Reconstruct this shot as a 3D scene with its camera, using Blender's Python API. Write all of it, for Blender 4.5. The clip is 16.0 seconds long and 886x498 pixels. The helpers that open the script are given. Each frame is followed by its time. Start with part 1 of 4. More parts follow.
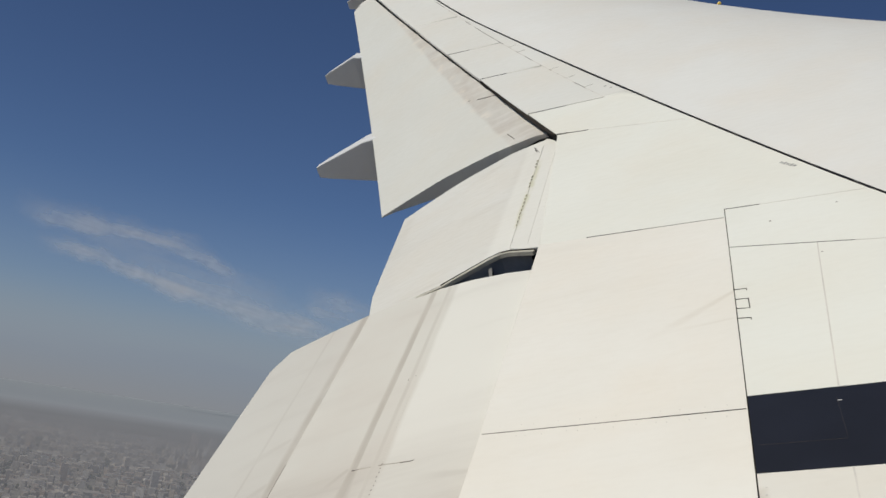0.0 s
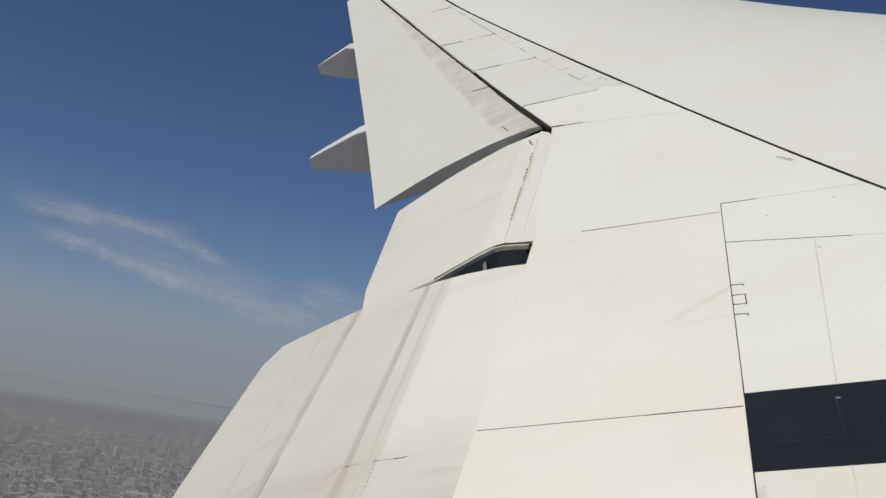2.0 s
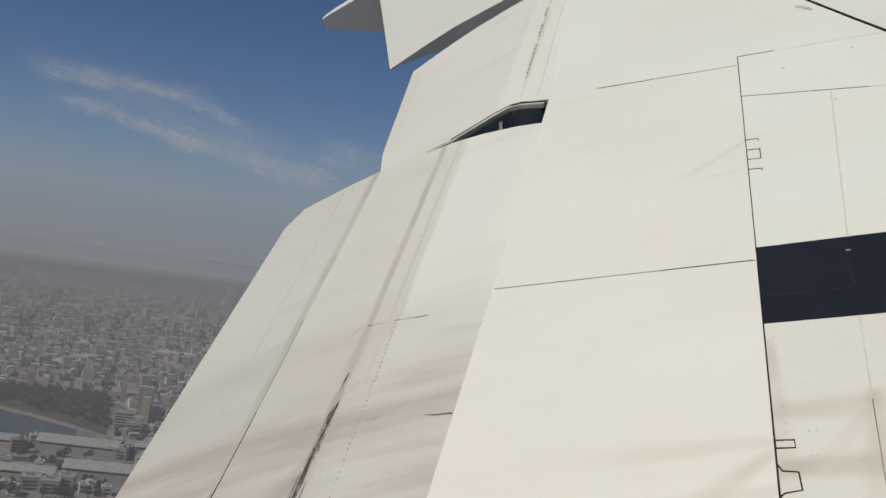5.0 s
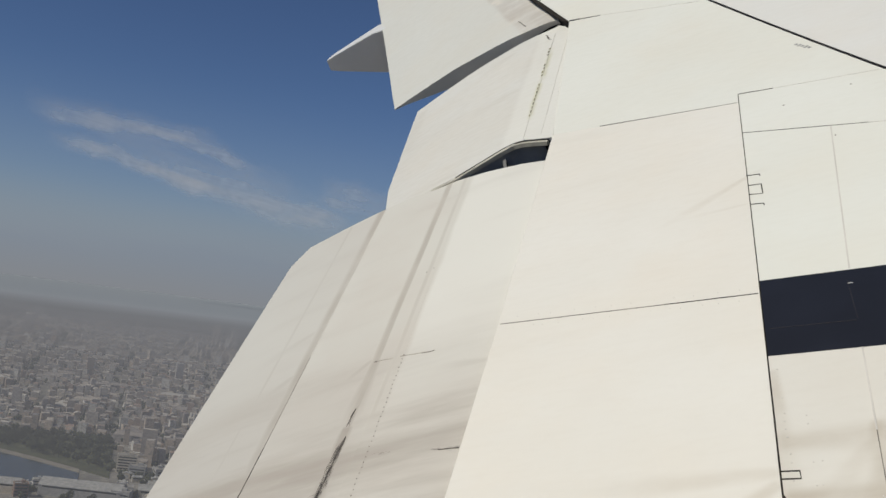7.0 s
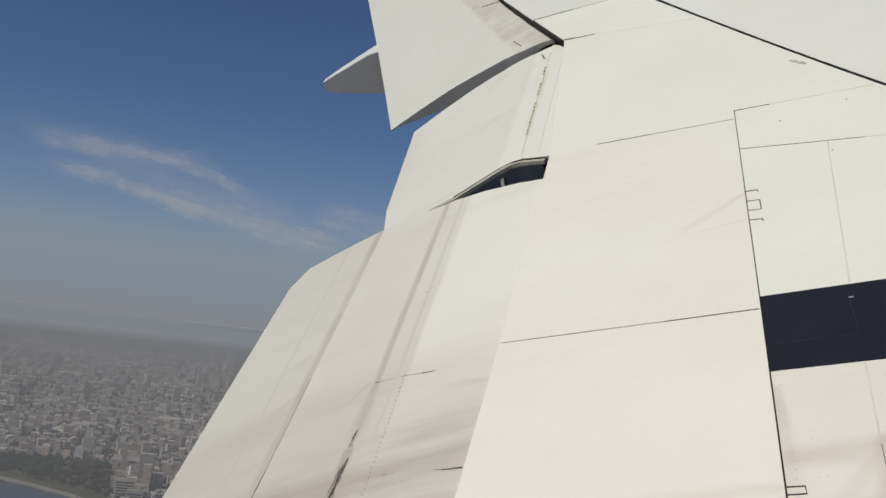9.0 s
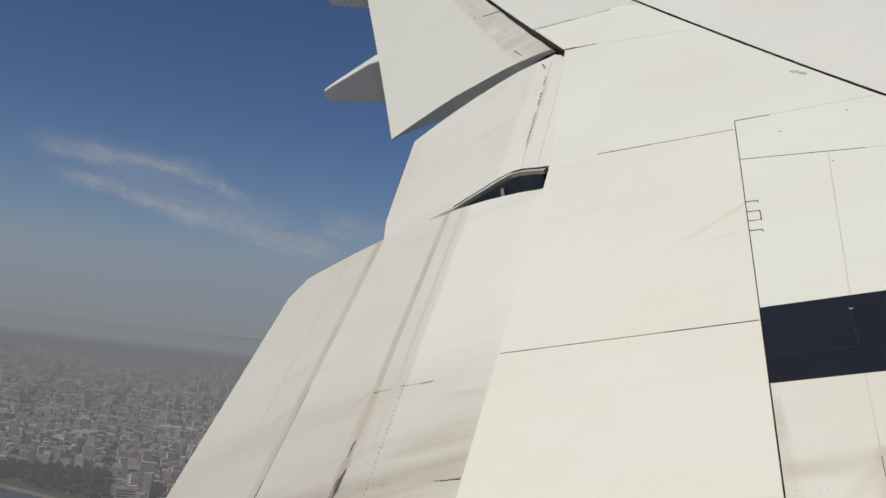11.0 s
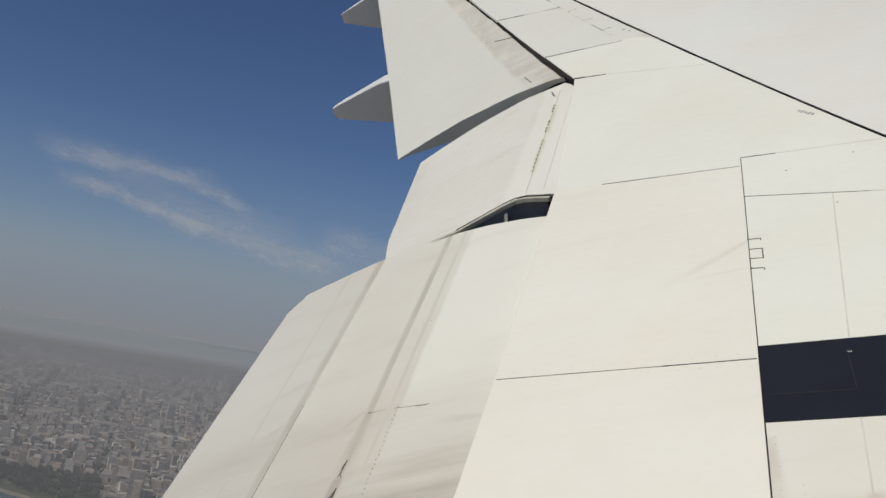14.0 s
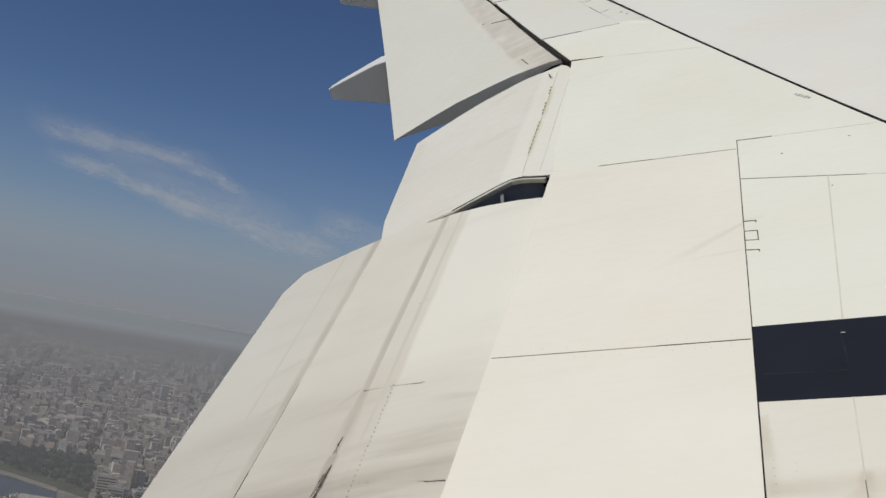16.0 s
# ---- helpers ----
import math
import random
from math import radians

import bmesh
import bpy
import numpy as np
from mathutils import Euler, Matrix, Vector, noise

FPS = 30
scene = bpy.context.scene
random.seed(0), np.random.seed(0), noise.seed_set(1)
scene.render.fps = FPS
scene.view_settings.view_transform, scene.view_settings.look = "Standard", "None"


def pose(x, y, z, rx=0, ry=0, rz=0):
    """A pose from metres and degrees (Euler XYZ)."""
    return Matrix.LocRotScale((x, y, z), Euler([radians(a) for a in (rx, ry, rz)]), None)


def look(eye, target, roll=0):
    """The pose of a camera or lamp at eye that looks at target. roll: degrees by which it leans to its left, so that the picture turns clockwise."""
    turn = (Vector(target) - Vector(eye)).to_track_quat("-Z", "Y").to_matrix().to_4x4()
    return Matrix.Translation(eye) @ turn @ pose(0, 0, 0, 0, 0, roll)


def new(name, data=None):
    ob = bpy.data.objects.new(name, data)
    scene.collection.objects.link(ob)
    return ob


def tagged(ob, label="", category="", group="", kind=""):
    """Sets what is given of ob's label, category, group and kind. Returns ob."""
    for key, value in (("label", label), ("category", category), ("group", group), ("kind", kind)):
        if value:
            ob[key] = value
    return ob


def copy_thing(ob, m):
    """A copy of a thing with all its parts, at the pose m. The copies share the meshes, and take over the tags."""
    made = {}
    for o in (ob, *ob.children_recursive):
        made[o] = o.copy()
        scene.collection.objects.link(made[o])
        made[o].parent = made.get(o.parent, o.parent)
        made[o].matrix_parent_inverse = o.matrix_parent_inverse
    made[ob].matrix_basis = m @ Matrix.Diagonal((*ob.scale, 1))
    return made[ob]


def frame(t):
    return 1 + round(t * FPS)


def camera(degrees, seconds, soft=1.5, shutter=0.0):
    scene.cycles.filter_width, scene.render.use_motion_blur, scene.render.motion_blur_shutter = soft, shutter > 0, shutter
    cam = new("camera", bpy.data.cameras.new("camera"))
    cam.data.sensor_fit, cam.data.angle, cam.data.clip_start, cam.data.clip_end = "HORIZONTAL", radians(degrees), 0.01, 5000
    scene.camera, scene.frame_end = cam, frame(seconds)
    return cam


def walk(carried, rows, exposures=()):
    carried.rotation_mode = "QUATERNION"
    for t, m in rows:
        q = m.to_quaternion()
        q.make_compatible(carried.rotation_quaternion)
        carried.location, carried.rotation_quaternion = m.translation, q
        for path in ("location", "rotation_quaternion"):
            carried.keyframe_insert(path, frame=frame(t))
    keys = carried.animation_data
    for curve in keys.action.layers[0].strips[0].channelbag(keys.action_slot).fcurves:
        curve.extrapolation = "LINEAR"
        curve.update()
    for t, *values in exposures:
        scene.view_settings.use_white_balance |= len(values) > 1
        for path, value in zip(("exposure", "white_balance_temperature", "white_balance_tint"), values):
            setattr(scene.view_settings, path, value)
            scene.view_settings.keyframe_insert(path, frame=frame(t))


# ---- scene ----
# ---------------------------------------------------------------- camera
ALT = 240.0
cam = camera(45.2, 16.0)
ROWS = [
    (0.0, -1.003, -1.284, 1.965, 98.47, -9.31, 7.11),
    (0.5, -1.009, -1.279, 1.968, 98.49, -9.50, 6.86),
    (1.0, -1.004, -1.266, 1.971, 98.41, -9.42, 6.82),
    (1.5, -1.017, -1.254, 1.975, 98.27, -9.40, 6.68),
    (2.0, -1.029, -1.239, 1.990, 98.03, -9.44, 6.64),
    (2.5, -1.033, -1.250, 2.006, 97.44, -9.30, 6.73),
    (3.0, -1.035, -1.248, 2.019, 95.13, -9.09, 6.97),
    (3.5, -1.023, -1.255, 2.045, 90.90, -8.30, 7.43),
    (4.0, -1.016, -1.281, 2.037, 89.25, -8.30, 7.64),
    (6.5, -1.001, -1.347, 1.994, 92.14, -7.84, 8.08),
    (7.0, -1.005, -1.363, 1.991, 92.28, -7.83, 8.03),
    (7.5, -1.004, -1.363, 1.993, 92.46, -7.37, 8.06),
    (8.0, -1.008, -1.365, 2.002, 92.80, -7.04, 7.99),
    (8.5, -1.012, -1.368, 1.997, 93.17, -6.98, 7.96),
    (9.0, -1.023, -1.366, 1.986, 93.38, -7.10, 7.86),
    (11.5, -1.006, -1.338, 2.002, 93.91, -7.37, 8.01),
    (12.0, -0.994, -1.324, 2.011, 94.05, -7.94, 8.06),
    (12.5, -1.006, -1.320, 2.012, 94.80, -8.92, 7.85),
    (13.0, -1.013, -1.328, 2.011, 95.85, -9.68, 7.69),
    (13.5, -1.022, -1.338, 1.999, 95.92, -10.05, 7.67),
    (14.0, -1.015, -1.350, 2.004, 95.01, -9.94, 7.80),
    (14.5, -1.015, -1.329, 2.004, 94.03, -9.94, 7.85),
    (15.0, -1.025, -1.343, 1.988, 93.75, -10.14, 7.65),
    (15.5, -1.033, -1.370, 1.983, 93.94, -10.62, 7.35),
    (16.0, -1.020, -1.368, 1.978, 94.19, -10.40, 7.45),
]
EXPOSURES = [(0.0, 0.07), (2.5, 0.08), (3.5, 0.10), (4.0, -0.08), (6.5, 0.03), (16.0, 0.02)]
walk(cam, [(t, pose(x, y, ALT + z, a, b, c)) for t, x, y, z, a, b, c in ROWS], EXPOSURES)

# ---------------------------------------------------------------- sky and sun
SUN = Vector((-0.575, -0.450, 0.683)).normalized()
world = bpy.data.worlds.new("sky")
scene.world = world
world.use_nodes = True
wn = world.node_tree.nodes
sky = wn.new("ShaderNodeTexSky")
sky.sky_type = "NISHITA"
sky.sun_disc = False
sky.sun_elevation = math.asin(SUN.z)
sky.sun_rotation = math.atan2(SUN.x, SUN.y)
sky.altitude = 2500
sky.air_density = 1.0
sky.dust_density = 0.0
sky.ozone_density = 7.0
wn["Background"].inputs["Strength"].default_value = 0.049
tint = wn.new("ShaderNodeMix")  # a dry winter sky, a little more violet
tint.data_type, tint.blend_type = "RGBA", "MULTIPLY"
tint.inputs[0].default_value = 1.0
tint.inputs[7].default_value = (1.02, 0.965, 1.02, 1)
world.node_tree.links.new(sky.outputs[0], tint.inputs[6])
world.node_tree.links.new(tint.outputs[2], wn["Background"].inputs["Color"])
sun = new("sun", bpy.data.lights.new("sun", "SUN"))
sun.data.energy = 3.72
sun.data.angle = radians(0.5)
sun.data.color = (1.0, 0.957, 0.845)
sun.matrix_world = look((0, 0, 0), -SUN)


# ---------------------------------------------------------------- materials
class Nodes:
    """A node material, built with few words."""

    def __init__(self, name):
        self.m = bpy.data.materials.new(name)
        self.m.use_nodes = True
        self.t = self.m.node_tree
        self.b = self.t.nodes["Principled BSDF"]
        self.out = self.t.nodes["Material Output"]
        self.co = self.t.nodes.new("ShaderNodeTexCoord").outputs["Object"]

    def put(self, kind, **inputs):
        n = self.t.nodes.new("ShaderNode" + kind)
        for k, v in inputs.items():
            self.set(n.inputs[k.replace("_", " ")], v)
        return n

    def set(self, socket, v):
        if isinstance(v, bpy.types.NodeSocket):
            self.t.links.new(v, socket)
        else:
            socket.default_value = v

    def noise(self, scale, stretch=(1, 1, 1), detail=4.0, rough=0.55, turn=0.0, offset=(0, 0, 0), co=None):
        mp = self.put("Mapping", Vector=co or self.co, Scale=stretch, Rotation=(0, 0, turn), Location=offset)
        return self.put("TexNoise", Vector=mp.outputs[0], Scale=scale, Detail=detail, Roughness=rough).outputs["Fac"]

    def ramp(self, fac, a, b, va=0.0, vb=1.0):
        n = self.put("MapRange", Value=fac)
        n.interpolation_type = "SMOOTHSTEP"
        for k, v in zip(("From Min", "From Max", "To Min", "To Max"), (a, b, va, vb)):
            n.inputs[k].default_value = v
        return n.outputs[0]

    def math(self, op, a, b=0.0):
        n = self.t.nodes.new("ShaderNodeMath")
        n.operation = op
        self.set(n.inputs[0], a)
        self.set(n.inputs[1], b)
        return n.outputs[0]

    def mix(self, fac, a, b):
        n = self.t.nodes.new("ShaderNodeMix")
        n.data_type = "RGBA"
        self.set(n.inputs[0], fac)
        for s, v in ((n.inputs[6], a), (n.inputs[7], b)):
            self.set(s, (*v, 1) if isinstance(v, tuple) and len(v) == 3 else v)
        return n.outputs[2]

    def bump(self, height, strength, distance):
        n = self.put("Bump", Height=height, Strength=strength, Distance=distance)
        self.t.links.new(n.outputs[0], self.b.inputs["Normal"])

    def done(self, colour, rough=0.5, metal=0.0):
        self.set(self.b.inputs["Base Color"], (*colour, 1) if isinstance(colour, tuple) else colour)
        self.set(self.b.inputs["Roughness"], rough)
        self.set(self.b.inputs["Metallic"], metal)
        return self.m


def segment(n, ax, ay, bx, by, half):
    """A soft smear that starts dense at a and thins out towards b, in the wing's own coordinates."""
    xyz = n.put("SeparateXYZ", Vector=n.co)
    length = math.hypot(bx - ax, by - ay)
    dx, dy = (bx - ax) / length, (by - ay) / length
    x, y = n.math("SUBTRACT", xyz.outputs[0], ax), n.math("SUBTRACT", xyz.outputs[1], ay)
    run = n.math("ADD", n.math("MULTIPLY", x, dx), n.math("MULTIPLY", y, dy))
    off = n.math("ABSOLUTE", n.math("SUBTRACT", n.math("MULTIPLY", x, -dy), n.math("MULTIPLY", y, -dx)))
    wide = n.math("ADD", half * 0.4, n.math("MULTIPLY", n.math("MAXIMUM", run, 0.0), half / length))
    side = n.ramp(n.math("DIVIDE", off, wide), 0.2, 1.6, 1.0, 0.0)
    ends = n.math("MULTIPLY", n.ramp(run, -0.02, 0.02), n.ramp(run, 0.0, length, 1.0, 0.0))
    return n.math("MULTIPLY", side, ends)


def paint(name, base, dirt=0.25, streak=0.3, rough=0.38, smears=(), extra=None):
    """Aircraft paint: faint cloudy tone, fine streaks along the airflow, specks and a little waviness."""
    n = Nodes(name)
    cloudy = n.ramp(n.noise(0.9, detail=5), 0.35, 0.7)
    flow = n.ramp(n.noise(1.0, (0.55, 5.5, 1.0), detail=5, rough=0.6), 0.52, 0.78)
    fine = n.noise(16.0, (0.6, 1.6, 1), detail=3)
    speck = n.ramp(n.noise(46.0, detail=2), 0.70, 0.78)
    warm = tuple(c * k for c, k in zip(base, (0.985, 0.955, 0.92)))
    dark = tuple(c * k for c, k in zip(base, (0.66, 0.60, 0.53)))
    col = n.mix(cloudy, base, warm)
    tint = n.ramp(n.noise(1.6, detail=4, offset=(3, 8, 2)), 0.35, 0.65, 0.0, 0.5)
    col = n.mix(tint, col, tuple(c * k for c, k in zip(base, (0.962, 0.955, 0.942))))
    col = n.mix(n.math("MULTIPLY", flow, streak), col, dark)
    col = n.mix(n.math("MULTIPLY", n.ramp(fine, 0.4, 0.75), dirt * 0.16), col, dark)
    col = n.mix(n.math("MULTIPLY", speck, dirt * 0.4), col, dark)
    patchy = n.ramp(n.noise(4.0, (0.7, 1.2, 1), detail=4), 0.25, 0.7, 0.35, 1.0)
    for ax, ay, bx, by, half, amount in smears:
        col = n.mix(n.math("MULTIPLY", n.math("MULTIPLY", segment(n, ax, ay, bx, by, half), patchy), amount), col, dark)
    if extra:
        col = extra(n, col)
    n.bump(n.noise(1.4, (0.7, 1.0, 1.0), detail=2), 0.10, 0.02)
    return n.done(col, n.ramp(fine, 0.2, 0.8, rough - 0.06, rough + 0.12))


PAINT_SKIN = paint("skin_paint", (0.655, 0.662, 0.618), 0.2, 0.05, smears=((0.55, 3.02, -0.31, 3.09, 0.05, 0.55), (0.45, 2.70, -0.31, 2.80, 0.05, 0.50), (0.10, 3.02, -0.16, 2.55, 0.05, 0.42), (-0.29, 3.35, -0.15, 3.3, 0.08, 0.3), (-0.31, 2.60, 0.5, 2.35, 0.10, 0.3), (-0.30, 5.33, -0.16, 5.36, 0.03, 0.3)))
PAINT_SPOILER = paint("spoiler_paint", (0.667, 0.653, 0.608), 0.25, 0.07, smears=((-0.31, 5.31, -0.85, 4.88, 0.035, 0.5), (-0.32, 2.95, -1.5, 3.02, 0.07, 0.45), (-0.32, 2.90, -0.75, 2.55, 0.06, 0.5), (-0.32, 2.70, -1.4, 2.62, 0.09, 0.4), (-0.33, 5.0, -0.8, 4.98, 0.02, 0.25), (-1.58, 6.5, -0.4, 6.30, 0.10, 0.12)))
PAINT_ROOT = paint("root_skin_paint", (0.615, 0.60, 0.555), 0.3, 0.10, smears=((-0.31, 3.11, 1.6, 2.90, 0.12, 0.55), (-0.31, 2.815, 1.6, 2.60, 0.10, 0.75), (0.035, 3.15, -0.02, 2.3, 0.06, 0.75), (0.0, 3.05, -0.22, 2.70, 0.05, 0.4), (-0.30, 3.55, -0.29, 2.2, 0.05, 0.5), (-0.31, 2.60, 0.5, 2.35, 0.10, 0.5)))
# leading and outer skin bases dimmed for the light falling off outboard
PAINT_LEADING = paint("leading_skin_paint", (0.622, 0.625, 0.607), 0.12, 0.03, 0.42)
PAINT_OUTER_DIM = paint("outer_skin_dimmed", (0.60, 0.603, 0.575), 0.15, 0.04)


def yellowed_edge(n, col):
    """A fresher white strip along the flaperon's front, with a yellowed line along it."""
    xyz = n.put("SeparateXYZ", Vector=n.co)
    x = n.math("ADD", xyz.outputs[0], n.math("MULTIPLY", n.math("SUBTRACT", n.noise(2.0, detail=3), 0.5), 0.05))
    col = n.mix(n.math("MULTIPLY", n.ramp(x, -2.0, -1.93), 0.55), col, (0.66, 0.655, 0.61))
    off = n.math("ABSOLUTE", n.math("ADD", x, 1.795))
    line = n.ramp(off, 0.008, 0.045, 1.0, 0.0)
    run = n.math("MULTIPLY", n.ramp(xyz.outputs[1], 6.95, 7.25), n.ramp(xyz.outputs[1], 8.35, 8.7, 1.0, 0.0))
    blots = n.ramp(n.noise(7.0, (1, 0.8, 1), detail=4), 0.38, 0.60, 0.1, 1.0)
    return n.mix(n.math("MULTIPLY", n.math("MULTIPLY", n.math("MULTIPLY", line, run), blots), 0.5), col, (0.42, 0.41, 0.22))


PAINT_FLAPERON = paint("flaperon_paint", (0.59, 0.585, 0.55), 0.3, 0.18, extra=yellowed_edge, smears=((-1.86, 9.0, -1.86, 6.7, 0.06, 0.35), (-2.2, 9.0, -2.9, 8.4, 0.10, 0.22), (-2.3, 6.62, -2.9, 6.60, 0.05, 0.3), (-2.0, 7.9, -2.8, 7.6, 0.12, 0.22), (-1.95, 9.05, -1.95, 6.7, 0.10, 0.22), (-3.1, 8.7, -2.95, 6.7, 0.10, 0.18)))
PAINT_FAIRING = paint("fairing_paint", (0.58, 0.59, 0.60), 0.2, 0.06)


def sooty_nose(n, col):
    """The outer flap's front strip: a broad worn brown-grey band with pale scuffs."""
    xyz = n.put("SeparateXYZ", Vector=n.co)
    q = n.math("SUBTRACT", n.math("MULTIPLY", n.math("ADD", xyz.outputs[0], 1.65), -0.918), n.math("MULTIPLY", n.math("SUBTRACT", xyz.outputs[1], 8.97), 0.396))
    q = n.math("ADD", q, n.math("MULTIPLY", n.math("SUBTRACT", n.noise(2.2, detail=4), 0.5), 0.06))
    wide = n.ramp(xyz.outputs[1], 9.0, 17.0, 0.0, 0.15)
    q = n.math("ADD", q, wide)
    worn = n.ramp(q, 0.29, 0.34, 1.0, 0.0)
    patch = n.ramp(n.noise(3.2, (1.4, 0.8, 1), detail=5, rough=0.62), 0.34, 0.62, 0.5, 1.0)
    col = n.mix(n.math("MULTIPLY", n.math("MULTIPLY", worn, patch), 0.52), col, (0.36, 0.31, 0.265))
    brushed = n.ramp(n.noise(1.0, (1.1, 7.0, 1), detail=5, rough=0.6, turn=radians(-23)), 0.46, 0.66)
    col = n.mix(n.math("MULTIPLY", n.math("MULTIPLY", worn, brushed), 0.5), col, (0.58, 0.565, 0.53))
    edge = n.math("MULTIPLY", n.ramp(q, 0.18, 0.28), n.ramp(q, 0.30, 0.40, 1.0, 0.0))
    scuff = n.ramp(n.noise(5.0, detail=5), 0.50, 0.66)
    return n.mix(n.math("MULTIPLY", n.math("MULTIPLY", edge, scuff), 0.55), col, (0.62, 0.575, 0.50))


PAINT_OUTFLAP = paint("outer_flap_paint", (0.545, 0.55, 0.52), 0.1, 0.03, extra=sooty_nose)


def flap_paint():
    """Weathered flap paint: grimy bands along the joints, brown smears along the flow near the root."""
    n = Nodes("flap_paint")
    base = (0.56, 0.548, 0.500)
    grime = (0.25, 0.215, 0.185)
    wob = n.noise(1.7, (1.0, 1.0, 1.0), detail=3)
    xyz = n.put("SeparateXYZ", Vector=n.co)
    xx = n.math("ADD", xyz.outputs[0], n.math("MULTIPLY", n.math("SUBTRACT", wob, 0.5), 0.045))
    total = None
    sharp = n.math("ADD", xyz.outputs[0], n.math("MULTIPLY", n.math("SUBTRACT", wob, 0.5), 0.014))
    # grime that lies against a step: crisp on the step, fading aft
    for step, soft, amount in ((-2.884, 0.085, 0.62), (-2.326, 0.060, 0.56), (-2.205, 0.035, 0.22), (-3.160, 0.030, 0.20)):
        s = n.math("MULTIPLY", n.ramp(sharp, step - soft, step - 0.25 * soft), n.ramp(sharp, step, step + 0.012, 1.0, 0.0))
        s = n.math("MULTIPLY", s, amount)
        total = s if total is None else n.math("MAXIMUM", total, s)
    patchy = n.ramp(n.noise(1.3, (0.8, 0.9, 1), detail=4), 0.25, 0.65, 0.45, 1.0)
    total = n.math("MULTIPLY", total, patchy)
    root = n.ramp(xyz.outputs[1], 5.0, 3.5, 0.0, 1.0)
    smear = n.ramp(n.noise(1.0, (0.45, 3.2, 1), detail=5, rough=0.6, turn=0.12), 0.36, 0.72, 0.12, 1.0)
    total = n.math("MAXIMUM", total, n.math("MULTIPLY", n.math("MULTIPLY", smear, root), 0.66))
    for ax, ay, bx, by, half, amount in ((-2.345, 3.85, -2.40, 2.0, 0.09, 0.85), (-2.36, 3.45, -2.60, 2.7, 0.09, 0.6), (-2.335, 4.4, -2.36, 3.5, 0.07, 0.6), (-2.90, 3.2, -2.93, 1.8, 0.04, 0.8), (-2.37, 4.42, -2.75, 4.0, 0.05, 0.35), (-1.60, 3.60, -2.10, 3.64, 0.09, 0.55), (-1.60, 4.10, -2.10, 4.18, 0.05, 0.35), (-1.60, 3.86, -2.15, 3.90, 0.06, 0.30), (-2.33, 3.55, -2.70, 3.42, 0.10, 0.6), (-2.33, 3.25, -2.85, 3.02, 0.17, 0.95), (-2.34, 2.95, -3.0, 2.65, 0.2, 1.0), (-2.90, 3.45, -3.25, 3.2, 0.10, 0.45), (-2.91, 2.95, -3.4, 2.65, 0.14, 0.5), (-1.62, 3.12, -2.3, 3.16, 0.12, 0.45), (-2.95, 5.0, -3.5, 4.75, 0.06, 0.22), (-2.93, 4.55, -3.55, 4.1, 0.08, 0.25)):
        total = n.math("MAXIMUM", total, n.math("MULTIPLY", segment(n, ax, ay, bx, by, half), n.math("MULTIPLY", patchy, amount)))
    faint = n.ramp(n.noise(1.0, (0.5, 2.6, 1), detail=4, turn=-0.12, offset=(4, 2, 0)), 0.5, 0.8)
    total = n.math("MAXIMUM", total, n.math("MULTIPLY", faint, 0.17))
    col = n.mix(n.ramp(n.noise(0.8, detail=4), 0.35, 0.7), base, (0.53, 0.50, 0.45))
    fresh = n.math("MULTIPLY", n.ramp(xx, -2.17, -2.13), n.ramp(n.math("ADD", xyz.outputs[1], n.math("MULTIPLY", n.noise(0.8, detail=3), 1.2)), 4.3, 5.6, 0.15, 1.0))
    col = n.mix(n.math("MULTIPLY", fresh, 0.72), col, (0.66, 0.652, 0.604))
    # base darker aft of the tail joint
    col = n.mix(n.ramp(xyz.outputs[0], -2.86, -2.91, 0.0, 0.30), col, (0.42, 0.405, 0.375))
    # base darker towards the root, most of all aft
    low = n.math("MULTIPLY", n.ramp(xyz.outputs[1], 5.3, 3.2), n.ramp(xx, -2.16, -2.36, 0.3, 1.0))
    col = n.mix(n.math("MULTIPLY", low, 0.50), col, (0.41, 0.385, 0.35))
    col = n.mix(total, col, grime)
    speck = n.ramp(n.noise(38.0, detail=2), 0.71, 0.78)
    col = n.mix(n.math("MULTIPLY", speck, 0.12), col, grime)
    n.bump(n.noise(1.2, (0.6, 1, 1), detail=2), 0.12, 0.03)
    return n.done(col, n.ramp(total, 0.0, 0.5, 0.40, 0.62))


PAINT_FLAP = flap_paint()


def plain(name, colour, rough=0.6, metal=0.0, vary=0.3, scale=9.0, gloss=0.5):
    n = Nodes(name)
    n.b.inputs["Specular IOR Level"].default_value = gloss
    f = n.ramp(n.noise(scale, detail=4), 0.3, 0.7)
    return n.done(n.mix(f, colour, tuple(c * (1 - vary) for c in colour)), rough, metal)


SEAL_AND_SHADE = plain("black_seal_and_slot_shade", (0.010, 0.010, 0.011), 0.8, gloss=0.15)
GAP = plain("dark_joint_and_gap_shade", (0.030, 0.026, 0.023), 0.9, gloss=0.1)
SEAM = plain("grey_joint_sealant", (0.22, 0.20, 0.18), 0.8, 0, 0.5, 3.0)
JOINT = plain("brown_joint_sealant", (0.30, 0.265, 0.23), 0.7, 0, 0.3, 3.0)
FAINT = plain("pale_joint_sealant", (0.59, 0.565, 0.525), 0.7, 0, 0.2, 3.0)
# near black: the shade inside gaps and openings is put into the colour
CAVITY = plain("cavity_shade", (0.036, 0.035, 0.035), 0.9, gloss=0.05)
SLATE = plain("slate_primer", (0.30, 0.31, 0.33), 0.7, 0, 0.3, 4.0, gloss=0.2)
CRACK = plain("brown_cracked_sealant", (0.40, 0.36, 0.31), 0.8)
SLATE_PALE = plain("grey_strut_paint", (0.085, 0.085, 0.088), 0.6)
